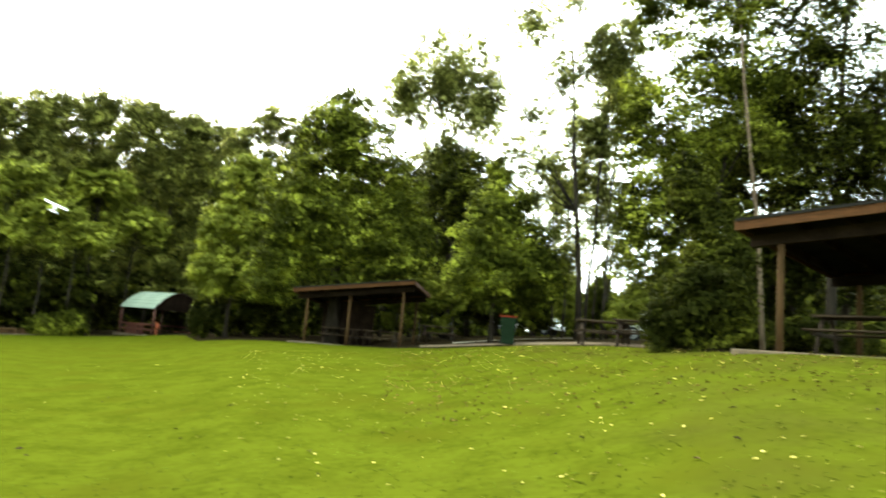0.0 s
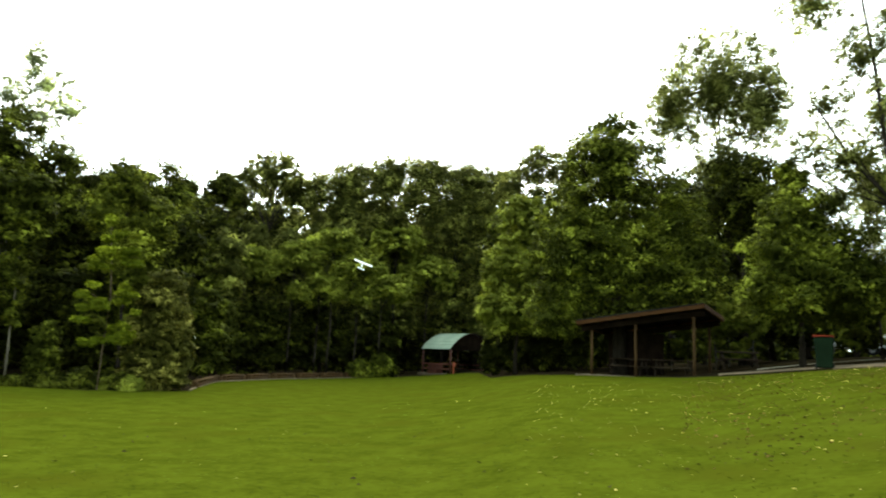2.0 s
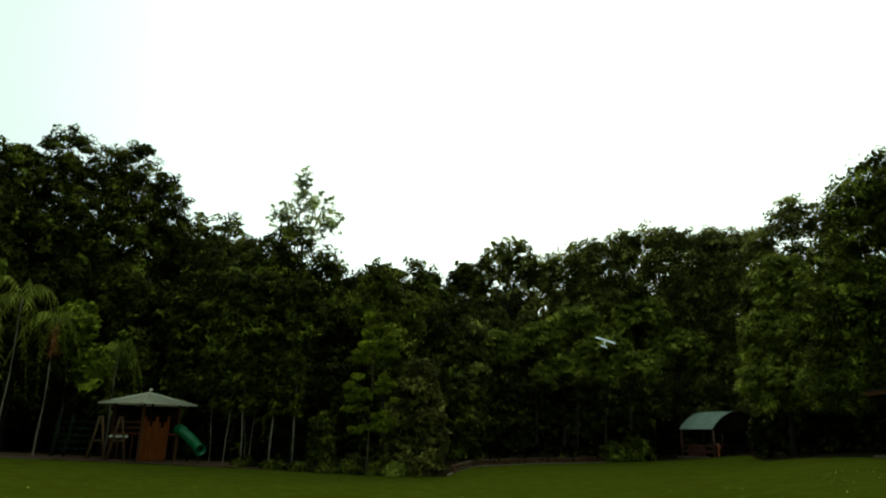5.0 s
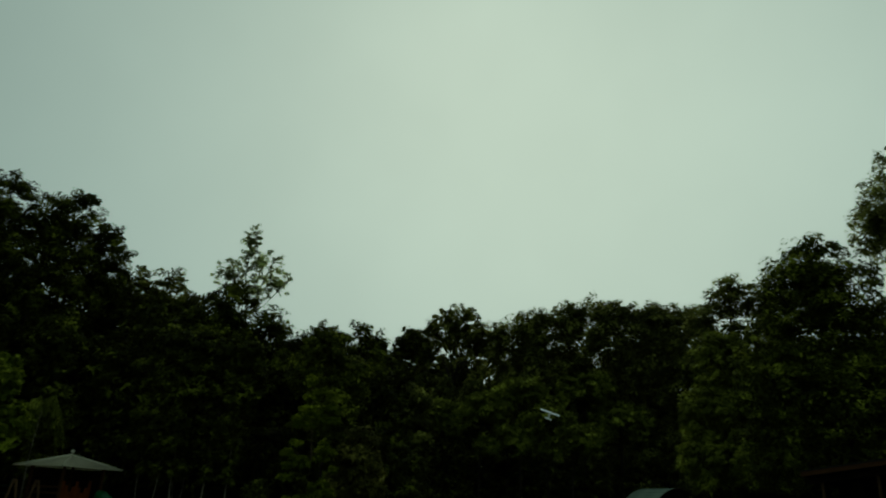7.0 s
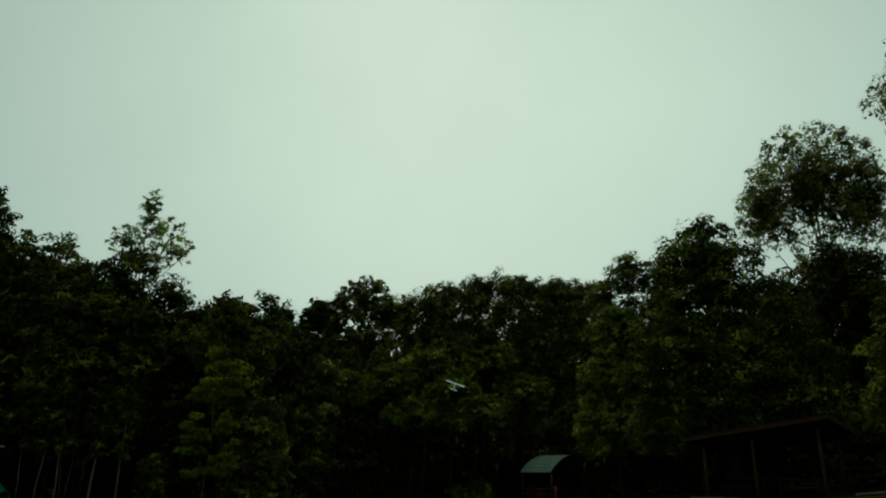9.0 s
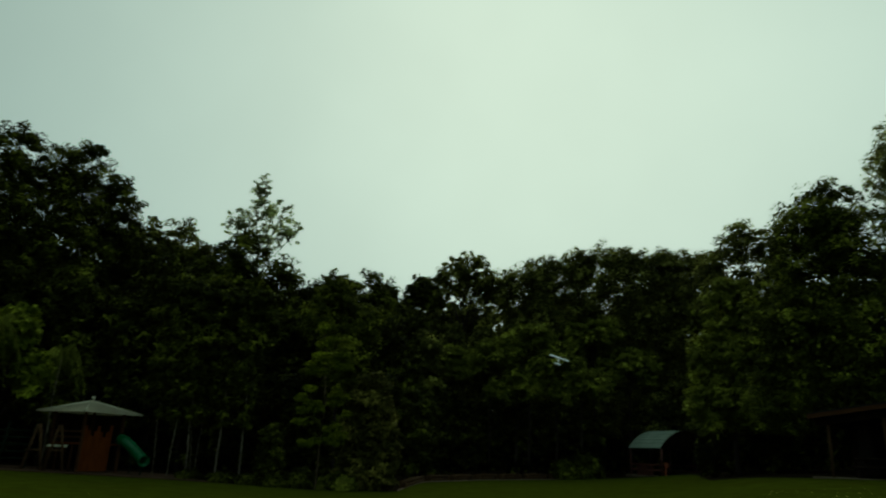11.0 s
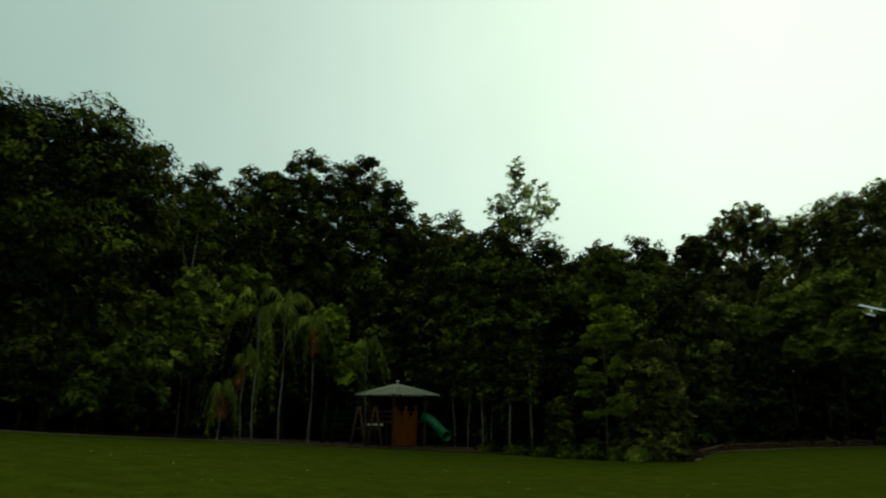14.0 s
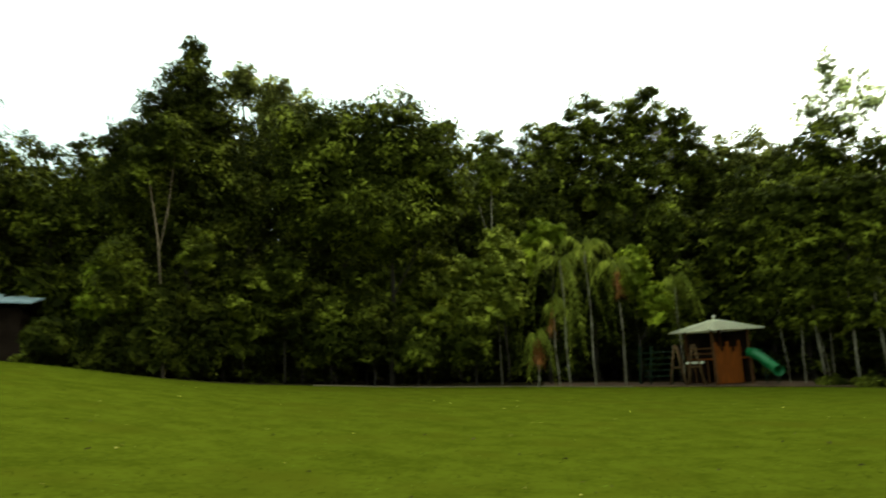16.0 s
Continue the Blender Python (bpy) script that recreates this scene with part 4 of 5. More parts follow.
def picnic_shelter(label, left, right, depth, h0, h1, hb, posts, slab_label, fas=0.19, slab_top=0.02):
    """A lean-to roof: h0 and h1 are the fascia's top at the two front corners, hb the drop to the back."""
    W = (Vector(right) - Vector(left)).xy.length
    m = frame_from(left, right)
    ob = thing("picnic_shelter", m, label, "shelter", "picnic shelters")
    z = lambda x, y: h0 + (h1 - h0) * x / W - hb * y / depth

    def slanted(x0, y0, x1, y1, dz0, dz1, grow=0.0):
        bm = bmesh.new()
        vs = [bm.verts.new((x, y, z(x, y) + dz)) for dz in (dz0, dz1) for x, y in ((x0, y0), (x1, y0), (x1, y1), (x0, y1))]
        for f in ((3, 2, 1, 0), (4, 5, 6, 7), (0, 1, 5, 4), (1, 2, 6, 5), (2, 3, 7, 6), (3, 0, 4, 7)):
            bm.faces.new([vs[i] for i in f])
        return bm

    part("roof", slanted(-0.02, -0.06, W + 0.02, depth + 0.06, -0.03, 0.02), ROOF_DARK, ob, "dark metal roof sheet")
    n = 24
    for i in range(n):
        x = W * (i + 0.5) / n
        part("roof_rib", slanted(x - 0.03, -0.05, x + 0.03, depth + 0.05, 0.02, 0.032), ROOF_DARK, ob)
    part("fascia", slanted(-0.04, -0.04, W + 0.04, 0.0, -fas, 0.0), TIMBER_BROWN, ob, "brown stained fascia board")
    part("fascia", slanted(-0.04, depth, W + 0.04, depth + 0.04, -fas, 0.0), TIMBER_BROWN, ob)
    part("fascia", slanted(-0.044, 0.003, -0.004, depth - 0.003, -fas, -0.003), TIMBER_BROWN, ob)
    part("fascia", slanted(W + 0.004, 0.003, W + 0.044, depth - 0.003, -fas, -0.003), TIMBER_BROWN, ob)
    # rafters and beams near-black, the shade under the roof in their colour
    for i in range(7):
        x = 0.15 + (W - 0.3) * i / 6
        part("rafter", slanted(x - 0.03, 0.01, x + 0.03, depth - 0.01, -0.2, -0.035), SHADE_BOARDS, ob)
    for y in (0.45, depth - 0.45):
        part("beam", slanted(0.05, y - 0.05, W - 0.05, y + 0.05, -0.42, -0.205), SHADE_BOARDS, ob)
        for x in posts:
            bm = bmesh.new()
            tube(bm, [(x, y, -0.05), (x, y, 1.2), (x, y, z(x, y) - 0.42)], [0.062, 0.06, 0.058], 12)
            part("post", bm, TIMBER_POST, ob, "round timber post")
    bm = bmesh.new()
    box(bm, -0.1, 0.05, -0.45, W + 0.1, depth + 0.2, slab_top, bevel=0.02)
    slab = part("concrete_slab", bm, SLAB)
    slab.matrix_world = m
    tagged(slab, slab_label, "slab", kind="structure")
    return m


def at_level(az, d, z):
    return Vector((*ahead(az, 0, d).xy, z))


m2 = picnic_shelter("brown timber picnic shelter with a dark lean-to roof", at_level(12.0, 30.2, 1.20), at_level(2.2, 28.6, 1.20), 3.6, 2.36, 3.04, 0.28, (0.5, 2.42, 4.78), "pale concrete slab under the picnic shelter", slab_top=0.07)
# boards added to fill the dark left bay, shade in their colour
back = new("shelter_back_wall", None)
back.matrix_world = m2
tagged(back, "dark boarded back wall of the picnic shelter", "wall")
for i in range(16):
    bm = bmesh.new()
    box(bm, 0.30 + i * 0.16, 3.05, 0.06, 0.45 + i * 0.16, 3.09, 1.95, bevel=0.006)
    part("board", bm, SHADE_BOARDS, back)
m3 = picnic_shelter("brown timber picnic shelter with a dark lean-to roof", at_level(-23.7, 13.5, 2.02), at_level(-46, 12.2, 2.02), 5.0, 2.36, 2.62, 0.3, (0.6, 4.2), "pale concrete slab under the picnic shelter", slab_top=-0.01)


def picnic_table(m, label):
    ob = thing("picnic_table", m, label, "picnic table", "picnic tables")
    for i in range(4):
        bm = bmesh.new()
        box(bm, -0.82, -0.36 + i * 0.185, 0.71, 0.82, -0.19 + i * 0.185, 0.755)
        part("top_plank", bm, TIMBER_GREY, ob)
    for s in (-1, 1):
        for i in range(2):
            bm = bmesh.new()
            y = s * (0.62 + i * 0.15)
            box(bm, -0.82, y - 0.07, 0.41, 0.82, y + 0.07, 0.45)
            part("bench_plank", bm, TIMBER_GREY, ob)
        for x in (-0.65, 0.65):
            bm = bmesh.new()
            tube(bm, [(x, s * 0.62, -0.05), (x, s * 0.22, 0.70)], [0.045, 0.045], 4)
            part("leg", bm, TIMBER_LEG, ob)
    for x in (-0.65, 0.65):
        bm = bmesh.new()
        box(bm, x - 0.03, -0.76, 0.33, x + 0.03, 0.76, 0.405)
        part("cross_bar", bm, TIMBER_LEG, ob)
    return ob


turn = lambda az, d, extra=0, dz=0.0: Matrix.Translation(spot(az, d, dz)) @ pose(0, 0, 0, 0, 0, az + extra)
picnic_table(turn(-13.8, 20.7, 8, -0.07), "weathered timber picnic table with benches on the paving")
picnic_table(turn(-17.0, 19.8, -6, -0.07), "weathered timber picnic table with benches on the paving")
picnic_table(turn(-0.2, 32, 10), "weathered timber picnic table with benches under the trees")
picnic_table(m2 @ pose(1.6, 2.1, 0.06), "weathered timber picnic table inside the shelter")
picnic_table(m2 @ pose(3.6, 1.9, 0.06), "weathered timber picnic table inside the shelter")
picnic_table(m3 @ pose(1.35, 2.4, 0.06), "weathered timber picnic table inside the shelter")


# ---- paving and car park ----
def strip(name, az0, az1, near, far, material, label, category, thick=0.05, lift=0.05, steps=24, flat=False):
    verts, faces = [], []
    for i in range(steps + 1):
        az = az0 + (az1 - az0) * i / steps
        for d in (near(az), far(az)):
            p = spot(az, d)
            verts += [(p.x, p.y, p.z + lift), (p.x, p.y, p.z + lift - thick - 0.3)]
    for i in range(steps):
        a = i * 4
        b = a + 4
        faces += [(a, a + 2, b + 2, b), (a + 1, a, b, b + 1), (a + 2, a + 3, b + 3, b + 2)]
    faces += [(0, 1, 3, 2), (steps * 4, steps * 4 + 2, steps * 4 + 3, steps * 4 + 1)]
    return tagged(raw(name, verts, faces, material), label, category, kind="structure")


strip("paving_path", -19, 1.2, lambda a: edge(a)[0] + 0.5, lambda a: edge(a)[0] + 2.6 - 0.02 * a, PATH_SOIL, "brown compacted path along the lawn edge", "path", lift=0.02)
strip("car_park", -21, -1.5, lambda a: 29.5, lambda a: 60, GRAVEL, "pale gravel car park behind the trees", "car park", lift=0.02)
strip("soil_strip", -6.5, 1.0, lambda a: edge(a)[0] + 0.05, lambda a: edge(a)[0] + 0.48, LITTER_SHADED, "bare brown soil strip beside the path", "soil", lift=0.03)
strip("gravel_track", 28.5, 43, lambda a: edge(a)[0] + 0.1, lambda a: edge(a)[0] + 1.3, PATH_SOIL, "brown dirt track in front of the forest", "track", lift=0.03)
strip("play_surface", 57.5, 80, lambda a: edge(a)[0] + 0.2, lambda a: edge(a)[0] + 5.0, BARK_CHIP, "red-brown bark chip play surface", "play surface", lift=0.04)
strip("lawn_edging", 73, 99, lambda a: edge(a)[0] - 0.02, lambda a: edge(a)[0] + 0.12, SLAB, "thin pale concrete edging between lawn and forest", "edging", lift=0.035)


# ---- low log edging by the forest ----
for i in range(7):
    a0 = 29.3 + i * 1.95
    p, q = spot(a0, edge(a0)[0] + 1.7), spot(a0 + 1.8, edge(a0 + 1.8)[0] + 1.7)
    ob = thing("log_edging", frame_from(p, q), "weathered brown timber log edging on short posts", "log edging", "log edging")
    L = (q - p).length
    for z in (0.09, 0.27):
        bm = bmesh.new()
        tube(bm, [(0, 0, z), (L * 0.5, 0, z + 0.02), (L - 0.05, 0, z - 0.01 + (q.z - p.z) * 0.8)], [0.10, 0.095, 0.10], 10)
        part("log", bm, TIMBER_POST, ob)
    for x in (0.25, L - 0.3):
        bm = bmesh.new()
        tube(bm, [(x, 0.2, -0.3), (x, 0.18, 0.30)], [0.08, 0.075], 8)
        part("post", bm, TIMBER_POST, ob)


# ---- barbecue shelter with a curved roof ----
def barbecue_shelter():
    near = at_level(22.4, 56.5, 0.42)
    m = Matrix.Translation(near) @ pose(0, 0, 0, 0, 0, 23 + 40)
    ob = thing("barbecue_shelter", m, "small open shelter with a curved pale green metal roof", "shelter")
    W, L, eave, rise = 4.8, 3.9, 2.08, 1.36
    # gable lies along local x (to the right), the vault runs back along -x side
    bm = bmesh.new()
    n = 16
    ring = []
    for k in range(n + 1):
        f = k / n
        x, z = W * f, eave + rise * math.sin(math.pi * f) ** 0.85
        ring.append([bm.verts.new((x, y, z + t)) for y, t in ((0, 0), (L, 0), (L, 0.05), (0, 0.05))])
    for r0, r1 in zip(ring, ring[1:]):
        for j in range(4):
            bm.faces.new((r0[j], r1[j], r1[(j + 1) % 4], r0[(j + 1) % 4]))
    bm.faces.new(ring[0])
    bm.faces.new(list(reversed(ring[-1])))
    bmesh.ops.recalc_face_normals(bm, faces=bm.faces)
    part("roof", bm, ROOF_GREEN, ob, "curved pale green roof sheet")
    for k in range(1, n):
        f = k / n
        bm = bmesh.new()
        z = eave + rise * math.sin(math.pi * f) ** 0.85
        box(bm, W * f - 0.02, 0.02, z + 0.045, W * f + 0.02, L - 0.02, z + 0.075, bevel=0)
        part("roof_rib", bm, ROOF_GREEN, ob)
    # near-black arch rims stand in for the shaded far half of the vault
    for y in (0.12, L - 0.12):
        bm = bmesh.new()
        pts = [(W * k / 16, -0.035 if y < 1 else L + 0.035, eave + 0.01 + rise * math.sin(math.pi * k / 16) ** 0.85) for k in range(17)]
        tube(bm, pts, [0.075] * 17, 6)
        part("arch", bm, SHADE_BOARDS, ob)
        for x in (0.12, W - 0.7):
            bm = bmesh.new()
            tube(bm, [(x, y, -0.1), (x, y, eave + 0.05)], [0.07, 0.07], 8)
            part("post", bm, PAINT_RED, ob)
        # gable infill added for the dark under the vault, shade in its colour
        bm = bmesh.new()
        arch = [bm.verts.new((0.02 + (W - 0.04) * k / 16, 0.03 if y < 1 else L - 0.03, eave - 0.05 + rise * math.sin(math.pi * k / 16) ** 0.85)) for k in range(17)]
        bm.faces.new(arch)
        bmesh.ops.solidify(bm, geom=bm.faces[:], thickness=0.03)
        part("gable_panel", bm, SHADE_BOARDS, ob, "added gable infill, the shade under the vault in its colour")
    for x in (0.12, W - 0.7):
        for z in (0.45, 0.85):
            bm = bmesh.new()
            box(bm, x - 0.03, 0.15, z - 0.06, x + 0.03, L - 0.15, z + 0.06)
            part("rail", bm, PAINT_RED, ob)
    for z in (0.45, 0.85):
        bm = bmesh.new()
        box(bm, 0.2, L - 0.16, z - 0.06, W - 0.2, L - 0.1, z + 0.06)
        part("rail", bm, PAINT_RED, ob)
    bm = bmesh.new()
    box(bm, -0.2, -0.2, -0.4, W + 0.2, L + 0.2, 0.05, bevel=0.02)
    s = part("concrete_slab", bm, SLAB)
    s.matrix_world = m
    tagged(s, "pale concrete slab under the curved shelter", "slab", kind="structure")
    bq = thing("barbecue", m @ pose(0.55, 2.6, 0.05), "dark red-brown barbecue with a black hotplate", "barbecue")
    bm = bmesh.new()
    box(bm, -0.35, -0.6, 0, 0.35, 0.6, 0.78)
    part("base", bm, PAINT_RED, bq)
    bm = bmesh.new()
    box(bm, -0.42, -0.68, 0.782, 0.42, 0.68, 0.86)
    part("hotplate", bm, GLASS_DARK, bq, "black hotplate")
    sg = thing("warning_post", m @ pose(0.18, -0.22, 0.0), "orange-red painted sign post by the shelter", "sign post")
    bm = bmesh.new()
    box(bm, -0.06, -0.05, -0.2, 0.06, 0.05, 1.1)
    part("post", bm, PAINT_ORANGE, sg)
    bm = bmesh.new()
    box(bm, -0.15, -0.075, 0.65, 0.15, -0.052, 1.0)
    part("panel", bm, PAINT_ORANGE, sg)
    picnic_table(m @ pose(2.6, 2.2, 0.05), "red-brown shaded picnic table inside the curved shelter")


barbecue_shelter()


# ---- wheelie bin and block ----
def wheelie_bin(m):
    ob = thing("wheelie_bin", m, "dark green wheelie bin with a red lid", "bin")
    bm = bmesh.new()
    box(bm, -0.27, -0.33, 0.06, 0.27, 0.33, 0.98, bevel=0.03)
    for v in bm.verts:
        f = 0.78 + 0.22 * v.co.z
        v.co.x *= f
        v.co.y *= f
    part("body", bm, BIN_GREEN, ob)
    bm = bmesh.new()
    box(bm, -0.29, -0.36, 0.985, 0.29, 0.35, 1.03, bevel=0.02)
    part("lid", bm, BIN_RED, ob, "red plastic lid")
    bm = bmesh.new()
    tube(bm, [(-0.24, 0.41, 0.97), (0.24, 0.41, 0.97)], [0.02, 0.02], 8)
    part("handle", bm, BIN_GREEN, ob)
    for s in (-1, 1):
        bm = bmesh.new()
        tube(bm, [(s * 0.20, 0.30, 0.10), (s * 0.26, 0.30, 0.10)], [0.10, 0.10], 16)
        part("wheel", bm, RUBBER, ob)


wheelie_bin(turn(-6.0, 23.9, 0, -0.03))

# ---- parked cars ----
def parked_car(m, label):
    ob = thing("car", m, label, "car", "parked cars")
    prof = [(-2.1, 0.35), (-2.15, 0.7), (-2.05, 0.95), (-1.2, 1.02), (-0.55, 1.42), (0.9, 1.45), (1.75, 1.0), (2.1, 0.92), (2.15, 0.4)]
    bm = bmesh.new()
    rows = []
    for y, s in ((-0.86, 0.94), (-0.8, 1.0), (0.8, 1.0), (0.86, 0.94)):
        rows.append([bm.verts.new((x * (s if z < 1.1 else s * 0.98), y * (1 if z < 1.1 else 0.84), 0.3 + (z - 0.3) * s)) for x, z in prof])
    n = len(prof)
    for r0, r1 in zip(rows, rows[1:]):
        for k in range(n):
            bm.faces.new((r0[k], r0[(k + 1) % n], r1[(k + 1) % n], r1[k]))
    bm.faces.new(rows[0])
    bm.faces.new(list(reversed(rows[-1])))
    bmesh.ops.recalc_face_normals(bm, faces=bm.faces)
    part("body", bm, CAR_WHITE, ob)
    for s in (-1, 1):
        for x0, x1, x2, x3 in ((-0.95, -0.1, -0.1, -0.45), (0.0, 1.35, 0.82, 0.0)):
            bm = bmesh.new()
            vs = [bm.verts.new((x, s * (0.875 - 0.12 * (z - 1.0) / 0.4), z)) for x, z in ((x0, 1.03), (x1, 1.03), (x2, 1.36), (x3, 1.36))]
            bm.faces.new(vs if s < 0 else list(reversed(vs)))
            bmesh.ops.solidify(bm, geom=bm.faces[:], thickness=0.01)
            part("side_window", bm, GLASS_DARK, ob)
        for x in (-1.35, 1.35):
            bm = bmesh.new()
            tube(bm, [(x, s * 0.66, 0.31), (x, s * 0.87, 0.31)], [0.31, 0.31], 20)
            w = part("wheel", bm, RUBBER, ob)
            bm = bmesh.new()
            tube(bm, [(x, s * 0.875, 0.31), (x, s * 0.885, 0.31)], [0.19, 0.17], 14)
            part("rim", bm, METAL_GREY, w)
    return ob


parked_car(turn(-18.6, 29.5, 6, -0.15), "white parked car half hidden behind the bushes")
parked_car(turn(-7.6, 42, -20, 0.02), "white parked car half hidden behind the trees")


# ---- play tower with tube slide ----
def play_tower():
    m = Matrix.Translation(spot(66.4, 37.2, 0.04)) @ pose(0, 0, 0, 0, 0, 66.4 + 38)
    ob = thing("play_tower", m, "timber play tower with a pale hipped roof and green tube slide", "play tower")
    R, eave, apex = 1.62, 2.60, 3.16
    for k in range(4):
        a0, a1 = math.radians(45 + 90 * k), math.radians(135 + 90 * k)
        r2 = R * 1.414
        p0, p1, t = (Vector((math.cos(a) * r2, math.sin(a) * r2, eave)) for a in (a0, a1)), None, Vector((0, 0, apex))
        q = list(p0)
        bm = bmesh.new()
        vs = [bm.verts.new(v) for v in (q[0], q[1], t)]
        bm.faces.new(vs)
        bmesh.ops.solidify(bm, geom=bm.faces[:], thickness=0.05)
        part("roof_panel", bm, ROOF_CREAM, ob, "cream roof panel")
        bm = bmesh.new()
        tube(bm, [q[0] + Vector((0, 0, 0.02)), t + Vector((0, 0, 0.02))], [0.05, 0.05], 6)
        part("hip_cap", bm, ROOF_CREAM, ob)
    bm = bmesh.new()
    tube(bm, [(0, 0, apex - 0.05), (0, 0, apex + 0.08), (0, 0, apex + 0.1), (0, 0, apex + 0.16), (0, 0, apex + 0.22), (0, 0, apex + 0.25)], [0.03, 0.03, 0.05, 0.10, 0.08, 0.01], 10)
    part("finial", bm, ROOF_CREAM, ob, "pale ball finial")
    for x in (-1.05, 1.05):
        for y in (-1.05, 1.05):
            bm = bmesh.new()
            box(bm, x - 0.055, y - 0.055, -0.3, x + 0.055, y + 0.055, eave + 0.1)
            part("post", bm, TIMBER_BROWN, ob)
    bm = bmesh.new()
    box(bm, -1.0, -1.0, 1.18, 1.0, 1.0, 1.26)
    part("platform", bm, TIMBER_ORANGE, ob)
    # board cladding on one face, board by board; open rails on the other
    for i in range(9):
        x = -0.92 + i * 0.167
        bm = bmesh.new()
        hgt = 1.52 + (0.5, 0.32, 0.06, 0.28, 0.52, 0.24, 0.02, 0.26, 0.56)[i]
        box(bm, x - 0.075, -1.09, 0.03, x + 0.075, -1.065, hgt, bevel=0.006)
        part("board", bm, TIMBER_ORANGE, ob)
    # back boards added near-black, the shade inside the tower in their colour
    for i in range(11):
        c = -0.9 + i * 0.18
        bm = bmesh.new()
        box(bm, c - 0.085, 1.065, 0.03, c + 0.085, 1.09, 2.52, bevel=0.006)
        part("back_board", bm, SHADE_BOARDS, ob)
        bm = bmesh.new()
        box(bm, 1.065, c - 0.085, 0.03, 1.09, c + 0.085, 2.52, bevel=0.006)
        part("back_board", bm, SHADE_BOARDS, ob)
    for z in (1.5, 1.75):
        bm = bmesh.new()
        box(bm, -1.09, -0.99, z - 0.04, -1.065, 0.99, z + 0.04, bevel=0.006)
        part("rail", bm, TIMBER_BROWN, ob)
    for y in (-0.5, 0.0, 0.5):
        bm = bmesh.new()
        box(bm, -1.06, y - 0.05, 0.0, -1.03, y + 0.05, 1.17, bevel=0.006)
        part("slat", bm, TIMBER_BROWN, ob)
    return m


pm = play_tower()
flat_m = Matrix.Translation(spot(66.0, 36.6, 0.04)) @ pose(0, 0, 0, 0, 0, 66.2)


def tube_slide(m):
    ob = thing("tube_slide", m, "bright green plastic tube slide with an open end", "slide")
    path = [Vector(p) for p in ((1.15, 0.5, 1.50), (1.4, 0.35, 1.42), (1.7, 0.2, 1.18), (1.98, 0.0, 0.90), (2.20, -0.24, 0.66), (2.32, -0.62, 0.56))]
    bm = bmesh.new()
    sides = 18
    rings = []
    for r in (0.25, 0.222):
        rr = []
        for i, p in enumerate(path):
            q = (path[min(i + 1, 5)] - path[max(i - 1, 0)]).to_track_quat("Z", "Y")
            rr.append([bm.verts.new(p + q @ Vector((math.cos(k * math.tau / sides), math.sin(k * math.tau / sides), 0)) * r) for k in range(sides)])
        rings.append(rr)
    for rr in rings:
        for r0, r1 in zip(rr, rr[1:]):
            for k in range(sides):
                bm.faces.new((r0[k], r0[(k + 1) % sides], r1[(k + 1) % sides], r1[k])).smooth = True
    for e in (0, 5):
        for k in range(sides):
            bm.faces.new((rings[0][e][k], rings[0][e][(k + 1) % sides], rings[1][e][(k + 1) % sides], rings[1][e][k]))
    bmesh.ops.recalc_face_normals(bm, faces=bm.faces)
    part("tube", bm, PLASTIC_GREEN, ob)
    for i in (1, 3, 5):
        bm = bmesh.new()
        q = (path[min(i + 1, 5)] - path[i - 1]).normalized()
        tube(bm, [path[i] - q * 0.03, path[i] + q * 0.03], [0.27, 0.27], 18)
        bmesh.ops.delete(bm, geom=[f for f in bm.faces if len(f.verts) > 4], context="FACES_ONLY")
        bmesh.ops.solidify(bm, geom=bm.faces[:], thickness=0.02)
        part("flange", bm, PLASTIC_GREEN, ob)
    for x, y, z in ((1.8, 0.15, 0.8), (2.26, -0.42, 0.34)):
        bm = bmesh.new()
        tube(bm, [(x, y, -0.2), (x, y, z)], [0.035, 0.035], 8)
        part("leg", bm, BIN_GREEN, ob)


tube_slide(flat_m)


def climbing_frame(m):
    ob = thing("swing_frame", m, "timber A-frame climber with ladder beside the play tower", "climbing frame")
    for x in (-2.2, -1.35):
        for s in (-1, 1):
            bm = bmesh.new()
            tube(bm, [(x + s * 0.42, -0.9, -0.2), (x + s * 0.04, -0.75, 2.0)], [0.06, 0.055], 8)
            part("leg", bm, TIMBER_POST, ob)
        bm = bmesh.new()
        tube(bm, [(x - 0.25, -0.85, 0.9), (x + 0.25, -0.85, 0.9)], [0.04, 0.04], 8)
        part("brace", bm, TIMBER_POST, ob)
    bm = bmesh.new()
    box(bm, -1.75, -0.72, 1.05, -0.95, -0.6, 1.15)
    part("step", bm, ROOF_CREAM, ob, "pale painted step")
    for z in (0.5, 0.8, 1.1, 1.4, 1.7):
        bm = bmesh.new()
        tube(bm, [(-3.9, 0.0, z), (-2.4, 0.0, z)], [0.03, 0.03], 8)
        part("rung", bm, BIN_GREEN, ob)
    for x in (-3.95, -3.4, -2.35):
        bm = bmesh.new()
        tube(bm, [(x - 0.2, 0.05, -0.2), (x, 0.0, 2.05)], [0.05, 0.045], 8)
        part("upright", bm, BIN_GREEN, ob)


climbing_frame(flat_m)


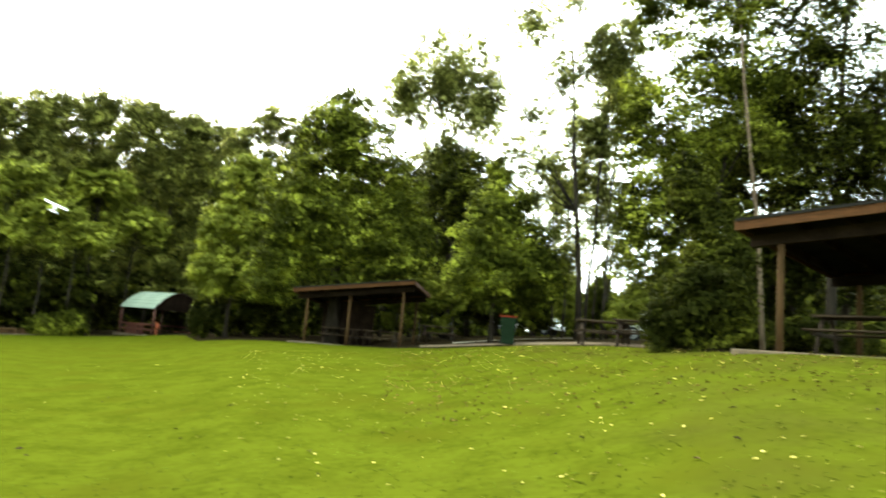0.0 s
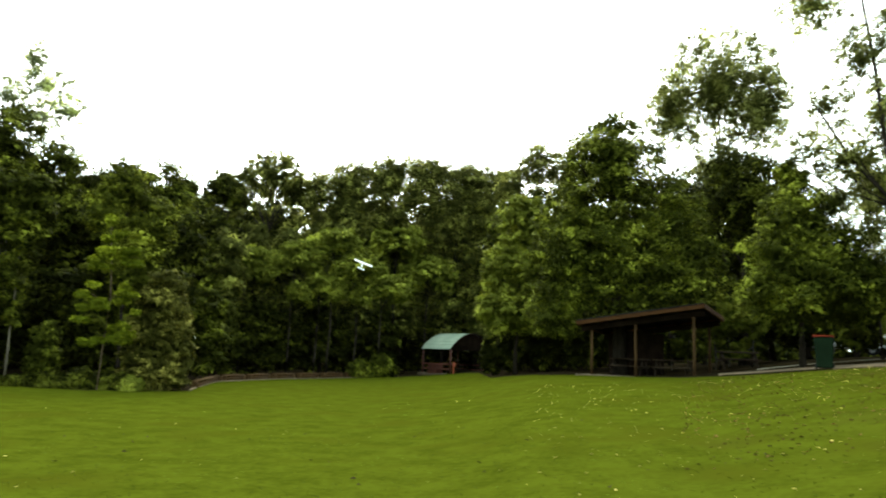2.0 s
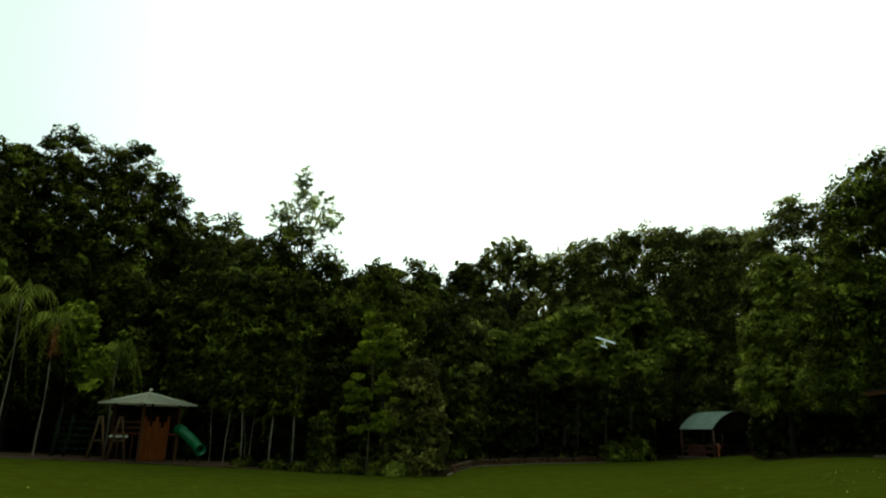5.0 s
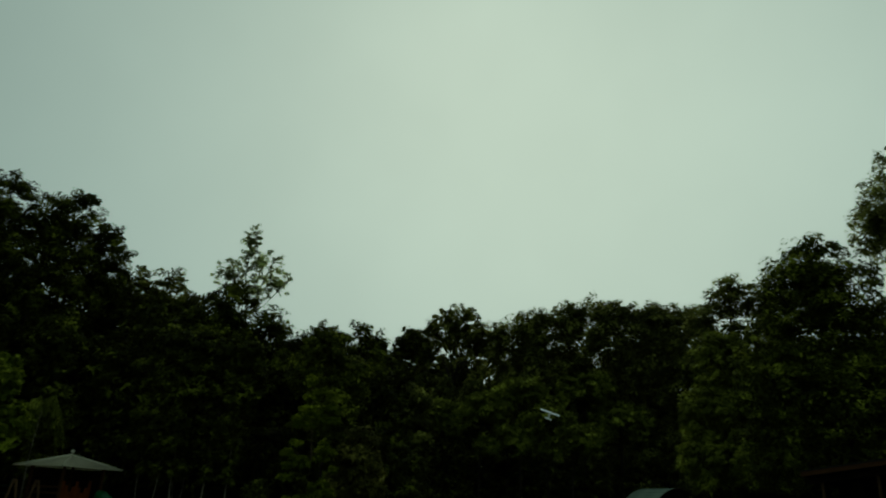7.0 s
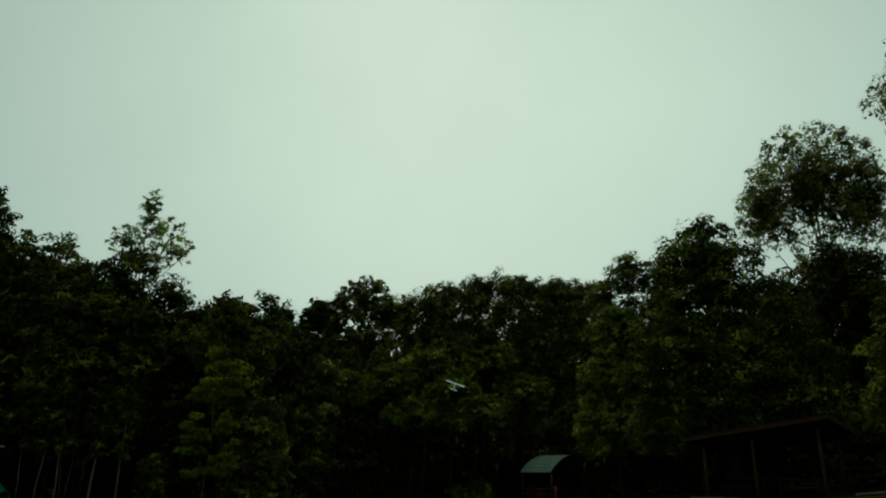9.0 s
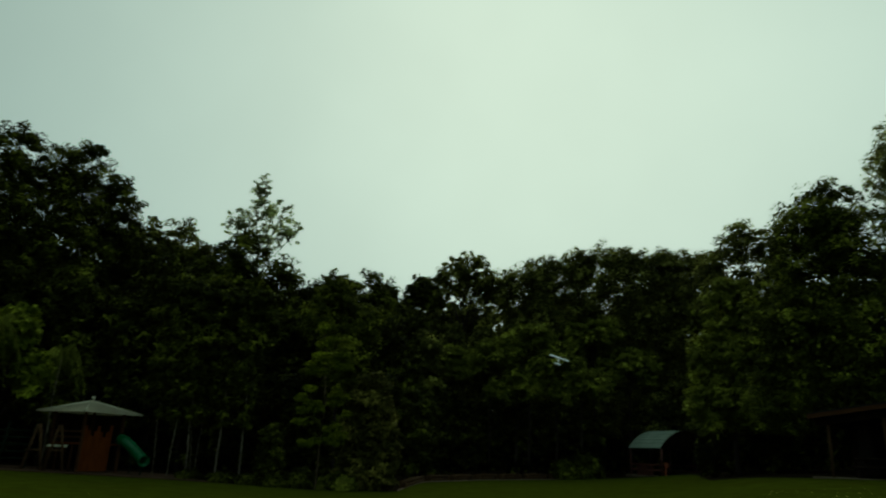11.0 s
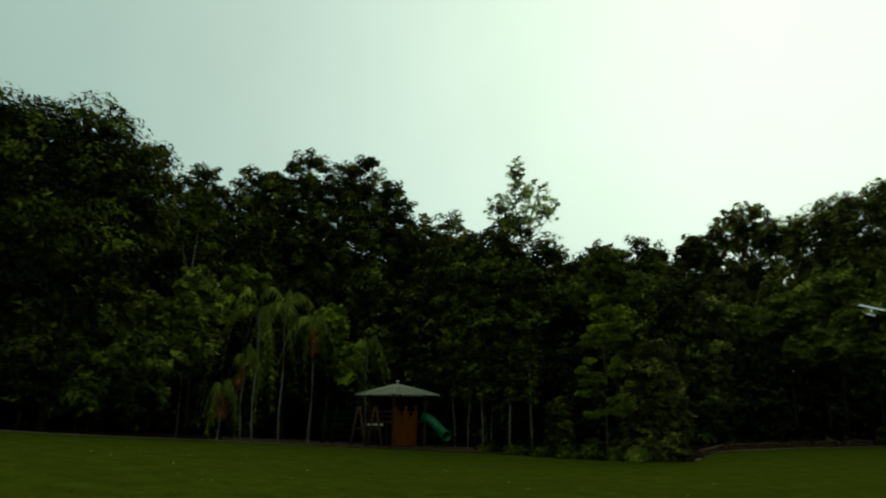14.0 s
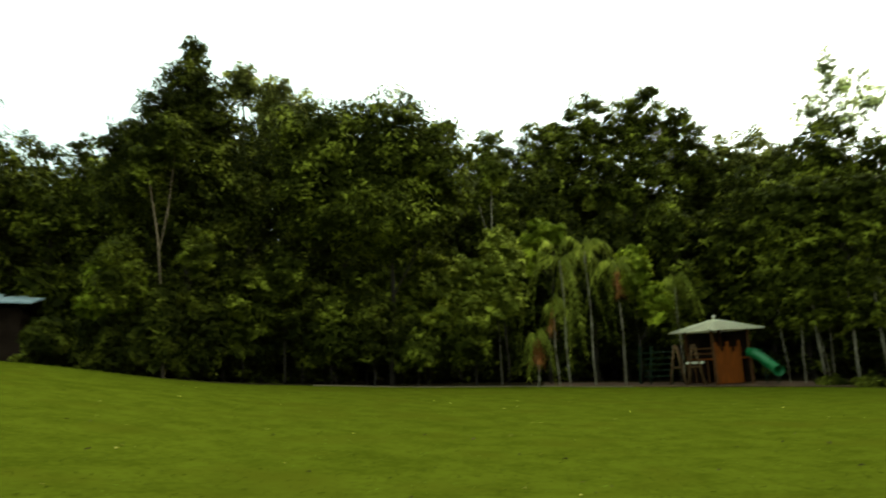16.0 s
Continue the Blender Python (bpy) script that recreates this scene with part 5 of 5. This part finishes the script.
# ---- shed at the far side ----
def shed():
    m = Matrix.Translation(at_level(122.6, 34, 2.75)) @ pose(0, 0, 0, 0, 0, 120 - 12)
    ob = thing("park_shed", m, "small shed with a blue-grey skillion roof, its shaded void a dark box", "shed")
    # solid near-black box in place of the shaded void under the roof
    bm = bmesh.new()
    box(bm, -2.2, -1.6, -0.3, 2.0, 1.6, 2.1)
    part("wall", bm, SHADE_BOARDS, ob)
    bm = bmesh.new()
    box(bm, -2.7, -2.1, 2.16, 2.4, 2.1, 2.24, Matrix.Translation((0, 0, 0.5)) @ pose(0, 0, 0, 10, 3, 0))
    part("roof", bm, ROOF_BLUE, ob, "blue-grey metal roof sheet")


shed()


# ---- model aeroplane in the air ----
def model_aeroplane():
    m = Matrix.Translation(eye + ahead(30.2, 7.6, 44)) @ pose(0, 0, 0, 38, 18, 35)
    ob = thing("model_aeroplane", m, "small white foam model aeroplane flying over the lawn", "model aeroplane")
    bm = bmesh.new()
    box(bm, -0.62, -0.10, 0.10, 0.62, 0.10, 0.135, bevel=0.015)
    for v in bm.verts:
        v.co.z += 0.07 * abs(v.co.x)
    part("wing", bm, FOAM_WHITE, ob)
    bm = bmesh.new()
    tube(bm, [(0, 0.38, 0), (0, 0.30, 0), (0, 0.05, 0.02), (0, -0.30, 0.02), (0, -0.62, 0.03)], [0.02, 0.055, 0.07, 0.045, 0.02], 12)
    part("fuselage", bm, FOAM_WHITE, ob)
    bm = bmesh.new()
    box(bm, -0.22, -0.64, 0.03, 0.22, -0.50, 0.045, bevel=0.005)
    part("tailplane", bm, FOAM_WHITE, ob)
    bm = bmesh.new()
    box(bm, -0.008, -0.66, 0.046, 0.008, -0.50, 0.22, bevel=0.004)
    part("fin", bm, FOAM_WHITE, ob)
    for s in (-1, 1):
        bm = bmesh.new()
        tube(bm, [(s * 0.05, 0.02, -0.03), (s * 0.33, 0.02, 0.118)], [0.008, 0.008], 6)
        part("strut", bm, FOAM_WHITE, ob)
        bm = bmesh.new()
        tube(bm, [(s * 0.10, 0.12, -0.14), (s * 0.12, 0.12, -0.14)], [0.035, 0.035], 12)
        part("wheel", bm, RUBBER, ob)
        bm = bmesh.new()
        tube(bm, [(s * 0.03, 0.12, -0.03), (s * 0.10, 0.12, -0.14)], [0.006, 0.006], 5)
        part("leg", bm, METAL_GREY, ob)


model_aeroplane()


# ---- litter and grass on the lawn ----
def scatter_leaves(name, count, az0, az1, d0, d1, size, material, label, seed, lift=0.02, bias=1.0):
    rng = random.Random(seed)
    verts, faces = [], []
    for _ in range(count):
        az, d = az0 + (az1 - az0) * rng.random() ** bias, math.sqrt(rng.uniform(d0 * d0, d1 * d1))
        if d > edge(az)[0]:
            continue
        p = spot(az, d, lift)
        a, s = rng.uniform(0, math.tau), size * rng.uniform(0.6, 1.4)
        u = Vector((math.cos(a), math.sin(a), rng.uniform(-0.2, 0.2))) * s
        w = Vector((-math.sin(a), math.cos(a), rng.uniform(-0.3, 0.3))) * s * 0.55
        k = len(verts)
        verts += [p - u, p + w + Vector((0, 0, s * 0.35)), p + u, p - w + Vector((0, 0, s * 0.35))]
        faces += [(k, k + 1, k + 2, k + 3)]
    return tagged(raw(name, verts, faces, material), label, "fallen leaves", kind="stuff")


scatter_leaves("fallen_leaves", 1500, -45, 16, 4, 24, 0.026, LITTER_PALE, "pale yellow fallen leaves scattered on the lawn", 5, bias=1.3)
scatter_leaves("fallen_leaves", 110, 10, 125, 4, 24, 0.028, LITTER_PALE, "a few pale fallen leaves on the lawn", 6)
scatter_leaves("brown_litter", 2600, -34, 4, 9, 25, 0.032, LITTER_BROWN, "brown dry leaves strewn along the lawn edge", 8, lift=0.008)
scatter_leaves("dark_litter", 95, -45, 120, 4, 15, 0.036, LITTER_DARK, "dark dry leaves and clods on the lawn", 7)


def grass(count, seed):
    rng = np.random.default_rng(seed)
    az = rng.uniform(-45, 128, count)
    d = 4.0 + 22.0 * rng.uniform(0, 1, count) ** 1.25
    D = np.interp(az, E_AZ, E_D)
    ok = d < D - 0.1
    az, d, D = az[ok], d[ok], D[ok]
    z = levels(az, d)
    a = np.radians(az)
    p = np.stack([-np.sin(a) * d, np.cos(a) * d, z - 0.004], -1)
    n = len(p)
    ang = rng.uniform(0, math.tau, n)
    w = np.stack([np.cos(ang), np.sin(ang), 0 * ang], -1) * 0.012
    tip = p + np.stack([rng.normal(0, 0.05, n), rng.normal(0, 0.05, n), rng.uniform(0.004, 0.012, n)], -1)
    lean2 = (tip - p) * 0.6 + np.stack([0 * ang, 0 * ang, np.full(n, 0.004)], -1)
    verts = np.stack([p - w, p + w, tip, p - w * 0.6 + lean2], 1).reshape(-1, 3)
    ob = leaf_mesh("grass_blades", verts, GRASS_BLADE, None, 4)
    tagged(ob, "short green grass blades of the mown lawn", "grass", kind="stuff")


GRASS_BLADE = foliage("grass_blade", (0.034, 0.050, 0.004), (0.050, 0.074, 0.006), 0.9, 0.6)
grass(26000, 9)
